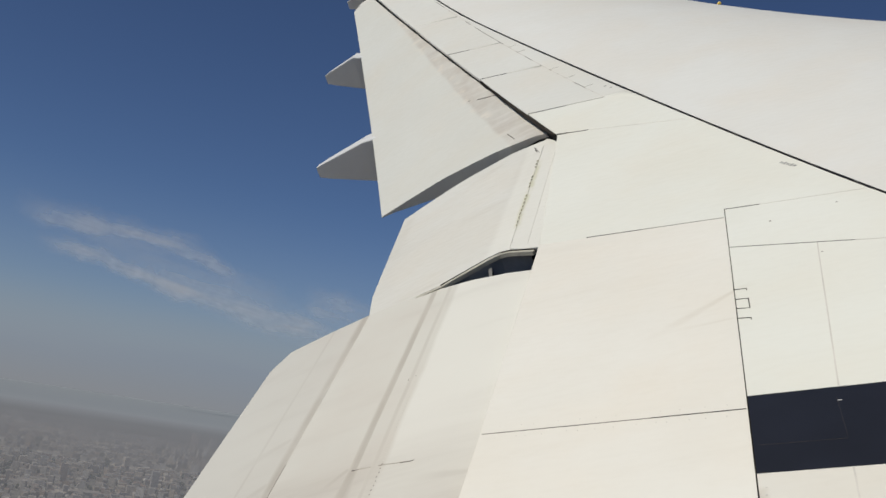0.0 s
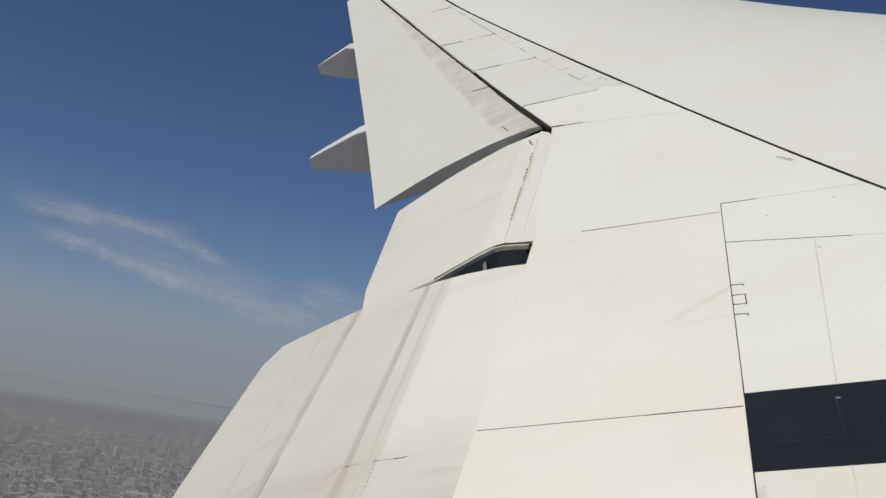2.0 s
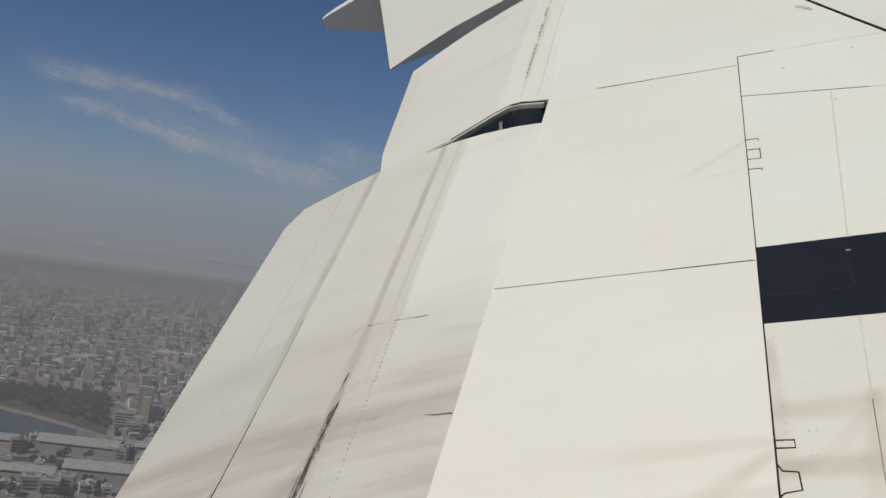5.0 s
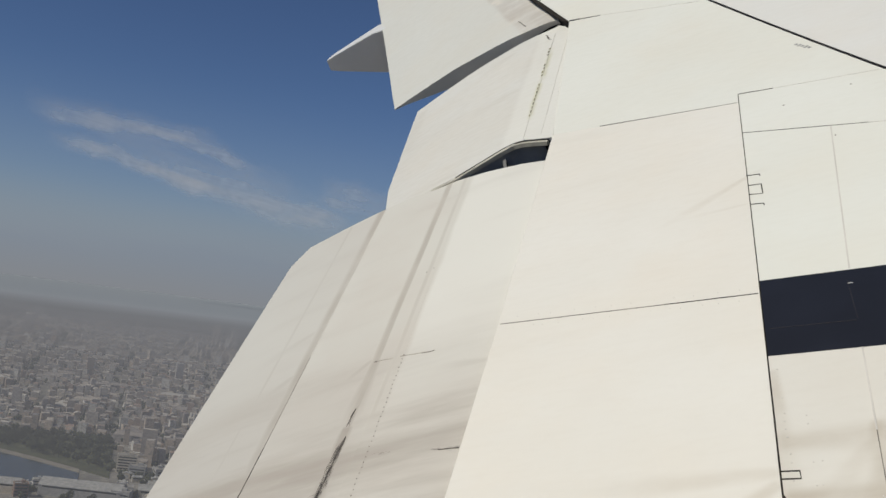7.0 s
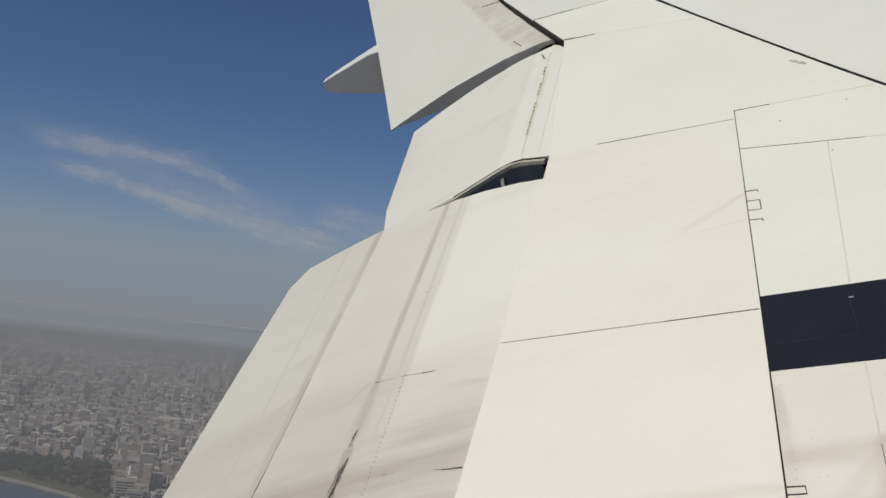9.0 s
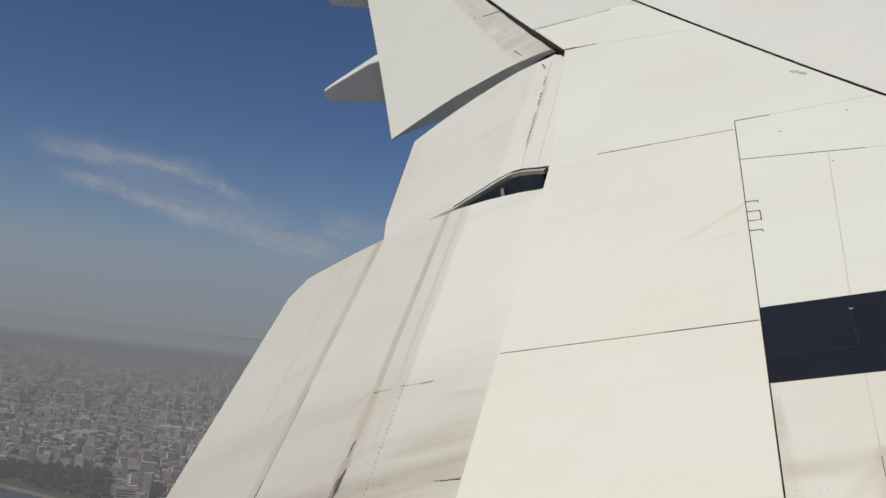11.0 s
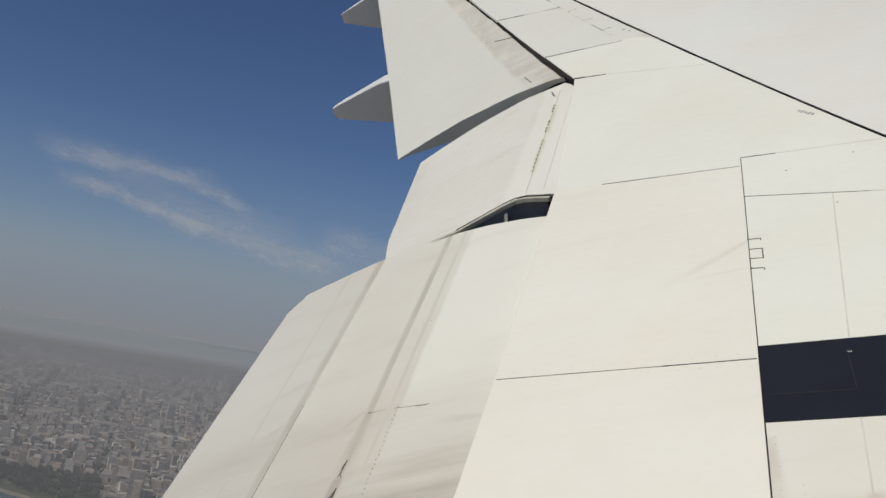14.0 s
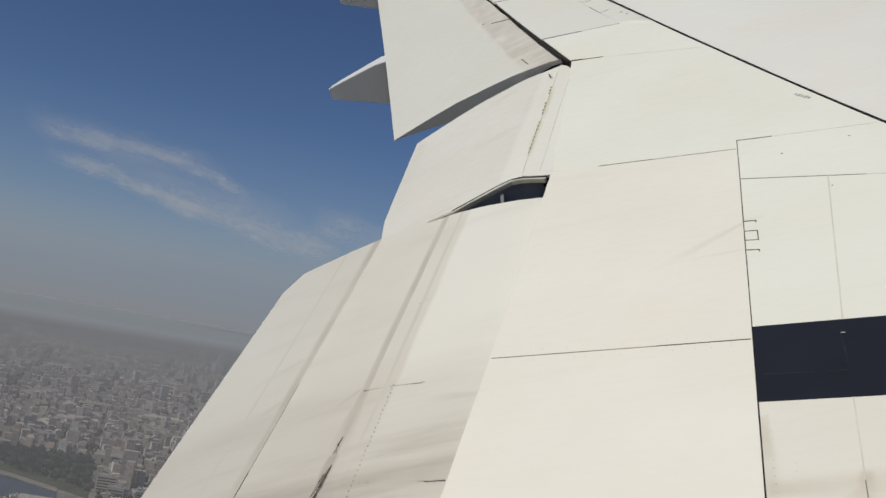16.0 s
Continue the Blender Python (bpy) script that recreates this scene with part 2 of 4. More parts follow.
BLACK = plain("black_walkway_paint", (0.010, 0.012, 0.020), 0.45, 0, 0.25, 2.5, gloss=0.35)
SCRATCH = plain("scraped_dark_paint", (0.10, 0.088, 0.078), 0.8, 0, 0.5, 30)
RIVET = plain("rivet_dirt", (0.25, 0.225, 0.20), 0.6, 0.2)
STENCIL = plain("olive_stencil_paint", (0.13, 0.13, 0.075), 0.9, 0, 0.6, 40)
STENCIL_WORN = plain("worn_olive_stencil_paint", (0.27, 0.26, 0.16), 0.9, 0, 0.5, 40)
GAP_LINE = plain("rubbed_black_paint", (0.06, 0.05, 0.05), 0.6)
MARKING = plain("grey_stencil_paint", (0.36, 0.36, 0.35), 0.6)
RIM = plain("edge_seal_beige", (0.42, 0.40, 0.34), 0.6)
YELLOW = plain("yellow_lens", (0.75, 0.5, 0.08), 0.3)

# ---------------------------------------------------------------- wing frame
WING = Matrix(((0.92047, 0.00185, -0.39082, 0), (-0.21687, 0.83433, -0.50682, 0), (0.32513, 0.55126, 0.76837, ALT), (0, 0, 0, 1)))
C27, S27 = math.cos(radians(27)), math.sin(radians(27))
HX = -0.315  # hinge line of the inner spoilers


def skin_z(x, y):
    """Upper surface: flat aft, bending up outboard, rolling off to the leading edge."""
    p = C27 * x + S27 * y
    q = max(p - 3.45, 0.0) * (1 + 0.1 * min(max(y - 8, 0.0), 12.0))
    return 0.0078 * max(y - 6, 0.0) ** 2 - q * q / 28.0


def line_x(y):
    """The black seal line."""
    bow = 0.10 * math.sin(math.pi * (y - 6.14) / 8.2) if 6.14 < y < 14.34 else 0.0
    return 0.61 - 0.487 * (y - 6.14) + bow


def te_x(y):
    """Trailing edge of the outer spoilers."""
    return -1.65 - 0.435 * (y - 8.97) - 0.003 * (y - 8.97) ** 2


def hinge_x(y):
    return -1.28 - 0.47 * (y - 9.73)


def inflap_z(x, y):
    q = max(-1.58 - x, 0.0)
    return -0.05 - 0.05 * q - 0.045 * q * q


def flaperon_z(x, y):
    q = max(-1.75 - x, 0.0)
    return -0.012 - 0.115 * q - 0.055 * q * q


def outflap_q(x, y):
    return max(-((x + 1.65) * 0.918 + (y - 8.97) * 0.396), 0.0)


def outflap_z(x, y):
    q = outflap_q(x, y)
    return skin_z(x, y) - 0.045 - 0.20 * q - 0.04 * q * q


wing = tagged(new("airplane_wing"), "white painted airliner wing with drooped flaps, seen in flight", "wing")
wing.matrix_world = WING


def mesh_object(name, verts, faces, material, parent=None, label="", smooth=()):
    me = bpy.data.meshes.new(name)
    me.from_pydata(verts, [], faces)
    for m in material if isinstance(material, (list, tuple)) else [material]:
        me.materials.append(m)
    for i in smooth:
        me.polygons[i].use_smooth = True
    if 0 < len(smooth) < len(faces):
        flat_keys = {k for p in me.polygons if not p.use_smooth for k in p.edge_keys}
        for e in me.edges:
            e.use_edge_sharp = e.key in flat_keys
    me.update()
    ob = new(name, me)
    ob.parent = parent
    if label:
        tagged(ob, label)
    return ob


def part(name, bm, material, parent, label=""):
    me = bpy.data.meshes.new(name)
    bm.to_mesh(me)
    bm.free()
    me.materials.append(material)
    ob = new(name, me)
    ob.parent = parent
    if label:
        tagged(ob, label)
    return ob


def shrink(poly, g):
    """The polygon with every side moved in by g; g may be one number or one for each side."""
    n = len(poly)
    area = sum(poly[i][0] * poly[(i + 1) % n][1] - poly[(i + 1) % n][0] * poly[i][1] for i in range(n))
    sign = 1 if area > 0 else -1
    gs = [g] * n if isinstance(g, (int, float)) else g
    out = []
    for i in range(n):
        a, b, c = (Vector(poly[k % n]) for k in (i - 1, i, i + 1))
        d1, d2 = (b - a).normalized(), (c - b).normalized()
        n1, n2 = Vector((-d1.y, d1.x)) * sign, Vector((-d2.y, d2.x)) * sign
        p1, p2 = b + n1 * gs[i - 1], b + n2 * gs[i]
        det = d1.x * d2.y - d1.y * d2.x
        if abs(det) < 1e-4:
            out.append(tuple((p1 + p2) / 2))
            continue
        s = ((p2.x - p1.x) * d2.y - (p2.y - p1.y) * d2.x) / det
        out.append(tuple(p1 + d1 * s))
    return out


def plate(name, poly, top, thick, material, parent, label="", gap=0.0, step=0.35, lip=0.004):
    """A solid plate over a plan outline: its top follows top(x, y), its edges are eased, its depth is thick or thick(x, y)."""
    poly = shrink(poly, gap) if gap else list(poly)
    bm = bmesh.new()
    bm.faces.new([bm.verts.new((x, y, 0)) for x, y in poly])
    for axis in (0, 1):
        lo, hi = min(v[axis] for v in poly), max(v[axis] for v in poly)
        k = max(int((hi - lo) / step), 1)
        for i in range(1, k):
            co, no = [0, 0, 0], [0, 0, 0]
            co[axis], no[axis] = lo + (hi - lo) * i / k, 1
            bmesh.ops.bisect_plane(bm, geom=bm.verts[:] + bm.edges[:] + bm.faces[:], plane_co=co, plane_no=no)
    bm.normal_update()
    if bm.faces[0].normal.z < 0 if bm.faces.ensure_lookup_table() is None else False:
        bmesh.ops.reverse_faces(bm, faces=bm.faces[:])
    depth = thick if callable(thick) else (lambda x, y: thick)
    bm.verts.index_update()
    flat = [v.co.copy() for v in bm.verts]
    n = len(flat)
    verts = [(v.x, v.y, top(v.x, v.y)) for v in flat] + [(v.x, v.y, top(v.x, v.y) - depth(v.x, v.y)) for v in flat]
    faces = [[v.index for v in f.verts] for f in bm.faces]
    tops = len(faces)
    faces += [[n + v.index for v in reversed(f.verts)] for f in bm.faces]
    # sides, with an eased upper edge; each rim corner is one welded point
    rim = {}
    for e in bm.edges:
        if len(e.link_faces) == 1:
            loop = e.link_loops[0]
            a, b = loop.vert.index, loop.link_loop_next.vert.index
            d = (flat[b] - flat[a]).normalized()
            for k in (a, b):
                rim.setdefault(k, Vector((0, 0, 0)))
                rim[k] += Vector((d.y, -d.x, 0))
    for k, out in rim.items():
        x, y, z = verts[k]
        out = out.normalized() * lip
        drop = min(lip, depth(x, y) * 0.4)
        verts[n + k] = (x + out.x, y + out.y, verts[n + k][2])
        rim[k] = len(verts)
        verts.append((x + out.x, y + out.y, z - drop))
    for e in bm.edges:
        if len(e.link_faces) == 1:
            loop = e.link_loops[0]
            a, b = loop.vert.index, loop.link_loop_next.vert.index
            faces += [[a, rim[a], rim[b], b], [rim[a], n + a, n + b, rim[b]]]
    bm.free()
    return mesh_object(name, verts, faces, material, parent, label, range(tops))


def strip(name, points, width, top, material, parent, label="", lift=0.002, depth=0.012, taper=False):
    """A thin bead along a plan line, standing lift over the surface."""
    pts = []
    for (x0, y0), (x1, y1) in zip(points, points[1:]):
        k = max(int(math.hypot(x1 - x0, y1 - y0) / (0.022 if taper else 0.25)), 1)
        pts += [(x0 + (x1 - x0) * i / k, y0 + (y1 - y0) * i / k) for i in range(k)]
    pts.append(points[-1])
    verts, faces = [], []
    for i, (x, y) in enumerate(pts):
        a, b = Vector(pts[max(i - 1, 0)]), Vector(pts[min(i + 1, len(pts) - 1)])
        d = (b - a).normalized()
        w = width / 2
        if taper:
            w *= 0.12 + 0.88 * math.sin(math.pi * (i + 0.5) / len(pts)) * random.uniform(0.25, 1.15)
            sway = random.uniform(-0.3, 0.3) * width
            x, y = x - d.y * sway, y + d.x * sway
        nx, ny = -d.y * w, d.x * w
        z = top(x, y)
        verts += [(x - nx, y - ny, z - depth), (x - nx * 0.8, y - ny * 0.8, z + lift), (x + nx * 0.8, y + ny * 0.8, z + lift), (x + nx, y + ny, z - depth)]
    for i in range(len(pts) - 1):
        a, b = 4 * i, 4 * i + 4
        faces += [[a, b, b + 1, a + 1], [a + 1, b + 1, b + 2, a + 2], [a + 2, b + 2, b + 3, a + 3], [a, a + 3, b + 3, b]]
    e = 4 * len(pts) - 4
    faces += [[0, 1, 2, 3], [e + 3, e + 2, e + 1, e]]
    return mesh_object(name, verts, faces, material, parent, label)


def scuff(x, y, length, count, spread, top, parent, width=0.007, ang=-math.pi / 2, name="scrape"):
    """A rubbed place: many short broken dark strokes lying side by side, joined into one mark."""
    verts, faces = [], []
    for k in range(count):
        t = random.random()
        a = ang + random.gauss(0, 0.07)
        l = min(length * random.uniform(0.06, 0.30), 0.13)
        cx = x + math.cos(ang) * length * t - math.sin(ang) * random.gauss(0, spread)
        cy = y + math.sin(ang) * length * t + math.cos(ang) * random.gauss(0, spread)
        w = width * random.uniform(0.25, 1.0)
        dx, dy = math.cos(a), math.sin(a)
        i = len(verts)
        for r, ww in ((0, 0.15), (0.3, 1.0), (0.7, random.uniform(0.5, 1.0)), (1.0, 0.1)):
            px, py = cx + dx * l * r, cy + dy * l * r
            z = top(px, py) + 0.0030 + 0.0003 * (k % 5)
            verts += [(px - dy * w * ww, py + dx * w * ww, z), (px + dy * w * ww, py - dx * w * ww, z)]
        faces += [[i + 2 * q, i + 2 * q + 1, i + 2 * q + 3, i + 2 * q + 2] for q in range(3)]
    return tagged(mesh_object(name, verts, faces, SCRATCH, parent), kind="stuff")


def feather(x0, y0, x1, y1, count, length, ang, top, parent, width=0.002):
    """Soot drawn out by the wind: fine strokes that leave a line side by side, joined into one mark."""
    verts, faces = [], []
    for k in range(count):
        t = random.random()
        a, l = ang + random.gauss(0, 0.12), length * random.uniform(0.2, 1.0) * random.random() ** 0.5
        cx, cy = x0 + (x1 - x0) * t + random.gauss(0, 0.006), y0 + (y1 - y0) * t
        w = width * random.uniform(0.3, 1.0)
        dx, dy = math.cos(a), math.sin(a)
        i = len(verts)
        for r, ww in ((0, 0.6), (0.3, 1.0), (0.7, 0.5), (1.0, 0.05)):
            px, py = cx + dx * l * r, cy + dy * l * r
            z = top(px, py) + 0.0030 + 0.0003 * (k % 5)
            verts += [(px - dy * w * ww, py + dx * w * ww, z), (px + dy * w * ww, py - dx * w * ww, z)]
        faces += [[i + 2 * q, i + 2 * q + 1, i + 2 * q + 3, i + 2 * q + 2] for q in range(3)]
    return tagged(mesh_object("soot_streak", verts, faces, SCRATCH, parent), kind="stuff")


def rivets(points, top, radius, parent, name="riveted_seam", material=None, lift=0.0015):
    verts, faces = [], []
    for x, y in points:
        r = radius * random.uniform(0.75, 1.15)
        z = top(x, y)
        i = len(verts)
        verts += [(x + r * math.cos(a), y + r * math.sin(a), z - 0.002) for a in (k * math.pi / 4 for k in range(8))]
        verts += [(x + 0.6 * r * math.cos(a), y + 0.6 * r * math.sin(a), z + lift) for a in (k * math.pi / 4 for k in range(8))]
        faces += [[i + k, i + (k + 1) % 8, i + 8 + (k + 1) % 8, i + 8 + k] for k in range(8)] + [[i + 8 + k for k in range(8)]]
    return tagged(mesh_object(name, verts, faces, material or RIVET, parent), kind="stuff")


def along(a, b, n, jitter=0.0):
    return [(a[0] + (b[0] - a[0]) * i / (n - 1) + random.uniform(-jitter, jitter), a[1] + (b[1] - a[1]) * i / (n - 1)) for i in range(n)]


# ---------------------------------------------------------------- wing: box and skins
under = lambda x, y: skin_z(x, y) - 0.035
box_poly = [(-1.50, 1.5), (2.55, 1.5), (2.4, 2.4), (line_x(6.0) - 0.02, 6.0), (line_x(9.0) - 0.02, 9.0), (line_x(19.5), 19.5), (te_x(19.5) + 0.06, 19.5), (te_x(14) + 0.03, 14.0), (te_x(9.1) + 0.03, 9.1), (-1.60, 8.9), (-1.53, 6.55)]
plate("wing_box", box_poly, under, 0.55, CAVITY, wing, "wing structure under the skin, darkened for the shade in its gaps", step=0.6)
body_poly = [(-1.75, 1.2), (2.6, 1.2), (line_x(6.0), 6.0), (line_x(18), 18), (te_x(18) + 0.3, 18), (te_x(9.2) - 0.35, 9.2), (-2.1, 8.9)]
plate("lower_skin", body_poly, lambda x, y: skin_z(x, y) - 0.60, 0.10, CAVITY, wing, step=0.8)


def skin(poly, gap=0.0006, material=None, name="skin_panel", label=""):
    return plate(name, poly, skin_z, 0.03, material or PAINT_SKIN, wing, label, gap)


# forward curved skin up to the leading edge
verts, faces = [], []
NW, NY = 40, 60
for j in range(NY + 1):
    y0 = 1.0 + 22.0 * j / NY
    for i in range(NW + 1):
        w = 0.012 + 6.6 * i / NW
        x, y = line_x(y0) + C27 * w, y0 + S27 * w
        verts.append((x, y, skin_z(x, y) - 0.45 * max(w - 4.8, 0) ** 2))
for j in range(NY):
    for i in range(NW):
        a = j * (NW + 1) + i
        faces.append([a, a + 1, a + NW + 2, a + NW + 1])
tops, n = len(faces), len(verts)
verts += [(x, y, z - 0.03) for x, y, z in verts]
faces += [[n + k for k in reversed(f)] for f in faces[:tops]]
row = NW + 1
rim = list(range(0, row)) + [j * row + NW for j in range(1, NY + 1)] + [NY * row + i for i in range(NW - 1, -1, -1)] + [j * row for j in range(NY - 1, 0, -1)]
faces += [[a, n + a, n + b, b] for a, b in zip(rim, rim[1:] + rim[:1])]
mesh_object("leading_skin", verts, faces, PAINT_LEADING, wing, "smooth curved white skin ahead of a black line", range(tops))
strip("seal_line", [(line_x(y), y) for y in (1.2, 4, 6, 7, 8, 9, 10, 11, 12, 13, 14, 15, 16, 19)], 0.022, skin_z, SEAL_AND_SHADE, wing, "long black rubber seal line", 0.003)

# panels ahead of the inner spoilers
skin([(HX, 6.49), (0.53, 6.30), (1.0, 5.36), (HX, 5.89)])
skin([(HX, 5.89), (0.16, 5.70), (0.07, 4.183), (HX, 4.237)])
skin([(0.16, 5.70), (1.0, 5.36), (1.60, 3.967), (0.07, 4.183)])
skin([(HX, 3.65), (0.045, 3.60), (-0.03, 1.5), (HX, 1.5)], material=PAINT_ROOT)
skin([(0.045, 3.60), (1.80, 3.36), (2.55, 1.9), (2.55, 1.5), (-0.03, 1.5)], material=PAINT_ROOT)
skin([(HX, 4.235), (1.60, 3.965), (1.80, 3.37), (HX, 3.65)], 0.001, BLACK, "walkway_panel", "black painted rectangle on the wing skin")
# panel over the flaperon bay, and outboard of it
skin([(-1.555, 6.63), (HX, 6.355), (HX + 0.001, 6.48), (0.53, 6.30), (line_x(7.4) - 0.01, 7.4), (line_x(8.5) - 0.01, 8.50), (-1.10, 8.80), (-1.645, 8.97)], 0.0012)
skin([(-1.645, 8.97), (-1.10, 8.80), (line_x(8.5) - 0.01, 8.50), (line_x(9.46) - 0.01, 9.46), (hinge_x(9.74) + 0.012, 9.74), (te_x(9.79), 9.79)], 0.003)
ys = [9.70, 11.3, 12.7, 14.4, 16.3, 19.4]
for a, b in zip(ys, ys[1:]):
    skin([(hinge_x(a), a), (line_x(a) - 0.013, a), (line_x(b) - 0.013, b), (hinge_x(b), b)], 0.0008, PAINT_OUTER_DIM)
skin([(hinge_x(9.75), 9.73), (line_x(9.40), 9.40), (line_x(9.71) - 0.01, 9.71), (hinge_x(9.72), 9.75)], 0.0)

# inner spoilers
def spoiler(poly, label, gap=0.0015, material=None, name="spoiler"):
    def depth(x, y):
        return 0.045
    return plate(name, poly, skin_z, depth, material or PAINT_SPOILER, wing, label, gap, lip=0.006)


spoiler([(-1.56, 6.63), (HX, 6.355), (HX, 4.13), (-1.592, 4.32)], "cream-white spoiler panel lying flush")
spoiler([(-1.592, 4.32), (HX, 4.13), (HX, 1.5), (-1.665, 1.5)], "cream-white inboard spoiler panel lying flush")
outer = [9.79, 11.43, 12.79, 14.55, 16.45]
for a, b in zip(outer, outer[1:]):
    spoiler([(te_x(a), a), (hinge_x(a - 0.12), a - 0.12), (hinge_x(b - 0.17), b - 0.17), (te_x(b), b)], "white outer spoiler panel lying flush", 0.0008, PAINT_OUTER_DIM)
skin([(te_x(16.45), 16.45), (hinge_x(16.28), 16.28), (hinge_x(19.4), 19.4), (te_x(19.4), 19.4)])

# hinge tabs let into the skin: outlines of black sealant
for pts in (
    [(HX - 0.005, 5.32), (-0.250, 5.305), (-0.250, 5.285)],
    [(HX, 5.20), (-0.248, 5.185), (-0.247, 5.075), (HX, 5.095)],
    [(HX, 4.985), (-0.248, 4.965), (-0.248, 4.945)],
    [(HX, 2.955), (-0.250, 2.945), (-0.248, 2.905), (HX, 2.915)],
    [(HX, 2.835), (-0.300, 2.80), (-0.248, 2.785), (-0.243, 2.700), (-0.300, 2.695), (HX, 2.68)],
):
    strip("hinge_tab_outline", pts, 0.0075, skin_z, GAP, wing)
strip("hinge_line_seal", [(HX, 6.49), (HX, 1.5)], 0.0055, skin_z, GAP, wing, "dark seal along the spoiler hinge")
plate("hinge_gap", [(HX - 0.0015, 4.4), (HX + 0.0015, 4.4), (HX + 0.0015, 1.5), (HX - 0.005, 1.5)], lambda x, y: skin_z(x, y) + 0.0028, 0.01, GAP, wing, "dark gap along the spoiler hinge", lip=0.001)
# thin sealant on the seams
for pts, w, m in (
    ([(HX, 6.49), (-0.10, 6.44)], 0.008, GAP),
    ([(-0.10, 6.44), (0.50, 6.31)], 0.006, FAINT),
    ([(HX, 5.89), (0.35, 5.62)], 0.005, GAP),
    ([(0.35, 5.62), (1.0, 5.36)], 0.008, FAINT),
    ([(0.16, 5.70), (0.07, 4.19)], 0.0085, FAINT),
    ([(0.045, 3.60), (0.027, 3.1)], 0.0085, FAINT),
    ([(0.027, 3.1), (-0.03, 1.5)], 0.004, SEAM),
    ([(-1.22, 6.557), (-0.85, 6.475)], 0.008, GAP),
    ([(-0.85, 6.475), (HX - 0.01, 6.358)], 0.006, SEAM),
    ([(-0.75, 4.195), (HX - 0.01, 4.132)], 0.0065, GAP),
    ([(-1.25, 4.27), (-0.75, 4.195)], 0.006, SEAM),
    ([(-1.58, 4.32), (-1.25, 4.27)], 0.0045, SEAM),
    ([(-1.645, 8.97), (-1.36, 8.88)], 0.016, GAP),
    ([(-1.36, 8.88), (-0.53, 8.51)], 0.008, FAINT),
    ([(te_x(9.79), 9.79), (-1.62, 9.735)], 0.018, SEAL_AND_SHADE),
    ([(-1.62, 9.735), (hinge_x(9.68), 9.68)], 0.010, SEAM),
    ([(te_x(11.43), 11.43), (-2.42, 11.37)], 0.016, SEAL_AND_SHADE),
    ([(-2.42, 11.37), (hinge_x(11.26), 11.26)], 0.018, FAINT),
    ([(te_x(12.79), 12.79), (-3.06, 12.72)], 0.020, SEAL_AND_SHADE),
    ([(-3.06, 12.72), (hinge_x(12.62), 12.62)], 0.020, FAINT),
):
    strip("seam", pts, w, skin_z, m, wing, lift=0.0012 if m is FAINT else 0.0018)
# broken line of small seals along the outer spoiler hinges
y = 9.68
while y < 16.2:
    d = random.uniform(0.10, 0.28)
    strip("hinge_dash", [(hinge_x(y), y), (hinge_x(y + d), y + d)], 0.010, skin_z, SEAM if random.random() < 0.4 else FAINT, wing, lift=0.0012)
    y += d + random.uniform(0.0, 0.07)
strip("hinge_joint", [(hinge_x(y), y) for y in (9.68, 11.2, 12.8, 14.4, 16.0, 17.2)], 0.008, skin_z, JOINT, wing, "thin brown joint along the outer spoiler hinges", lift=0.001)
# the gap between the outer spoilers and the flap opens towards its inner end
# a dark plate level with the skin paints the shade in it
plate("gap_shade", [(te_x(9.0) + 0.004, 9.0), (te_x(11.4) + 0.004, 11.4), (te_x(11.4) - 0.008, 11.4), (te_x(10.0) - 0.034, 10.0), (te_x(9.25) - 0.034, 9.25), (te_x(9.0) - 0.02, 9.02)], lambda x, y: skin_z(x, y) - 0.006, 0.02, GAP, wing, "dark plate painted as the shade in the gap ahead of the flap")
for y in (10.15, 10.6, 11.05, 12.05, 12.35):
    strip("hinge_tick", [(hinge_x(y), y), (hinge_x(y) + 0.09, y + 0.02)], 0.010, skin_z, SEAM, wing, lift=0.0012)
# black strip painted as the shaded slot behind the outer spoilers
strip("trailing_slot_shade", [(te_x(y) - 0.002, y) for y in (8.95, 10, 11, 12, 13, 14, 15, 16, 17)], 0.014, lambda x, y: skin_z(x, y) - 0.03, SEAL_AND_SHADE, wing, "black strip painted as the shaded slot along the spoiler trailing edge", depth=0.05)
strip("corner_seal", [(-1.645, 8.975), (-1.60, 8.955), (-1.55, 8.945)], 0.022, skin_z, SEAL_AND_SHADE, wing, lift=0.004)

# small marks
def marks(points, w, l, ang, top=skin_z, name="stencil_mark", material=MARKING):
    for x, y in points:
        strip(name, [(x, y), (x + l * math.cos(ang), y + l * math.sin(ang))], w, top, material, wing, lift=0.001)


for i in range(5):
    t = i / 4
    marks([(0.10 + 0.075 * t, 7.06 - 0.115 * t)], 0.028 + 0.014 * (i % 2), 0.024, 2.2)
marks([(-1.25, 9.99), (-1.19, 9.90)], 0.03, 0.03, 2.2)
strip("scratch", [(-0.29, 3.842), (-0.02, 3.80), (0.05, 3.79)], 0.0017, skin_z, GAP_LINE, wing, lift=0.0012)
strip("scratch", [(0.05, 4.10), (0.055, 3.80)], 0.0012, skin_z, GAP_LINE, wing, lift=0.0012)
marks([(0.05, 4.075)], 0.008, 0.02, -0.2)
for x, y in ((-0.06, 6.14), (0.33, 6.20), (0.17, 5.56)):
    rivets([(x, y)], skin_z, 0.009, wing, "fastener")
rivets(along((-0.285, 3.55), (-0.275, 2.9), 15, 0.004), skin_z, 0.006, wing, material=FAINT)
rivets([(-0.20, 3.24), (-0.20, 3.19), (-0.17, 2.98), (-0.20, 2.98), (-0.18, 2.86), (-0.20, 2.86), (-0.27, 2.77), (0.0, 2.77)], skin_z, 0.0045, wing, material=FAINT)
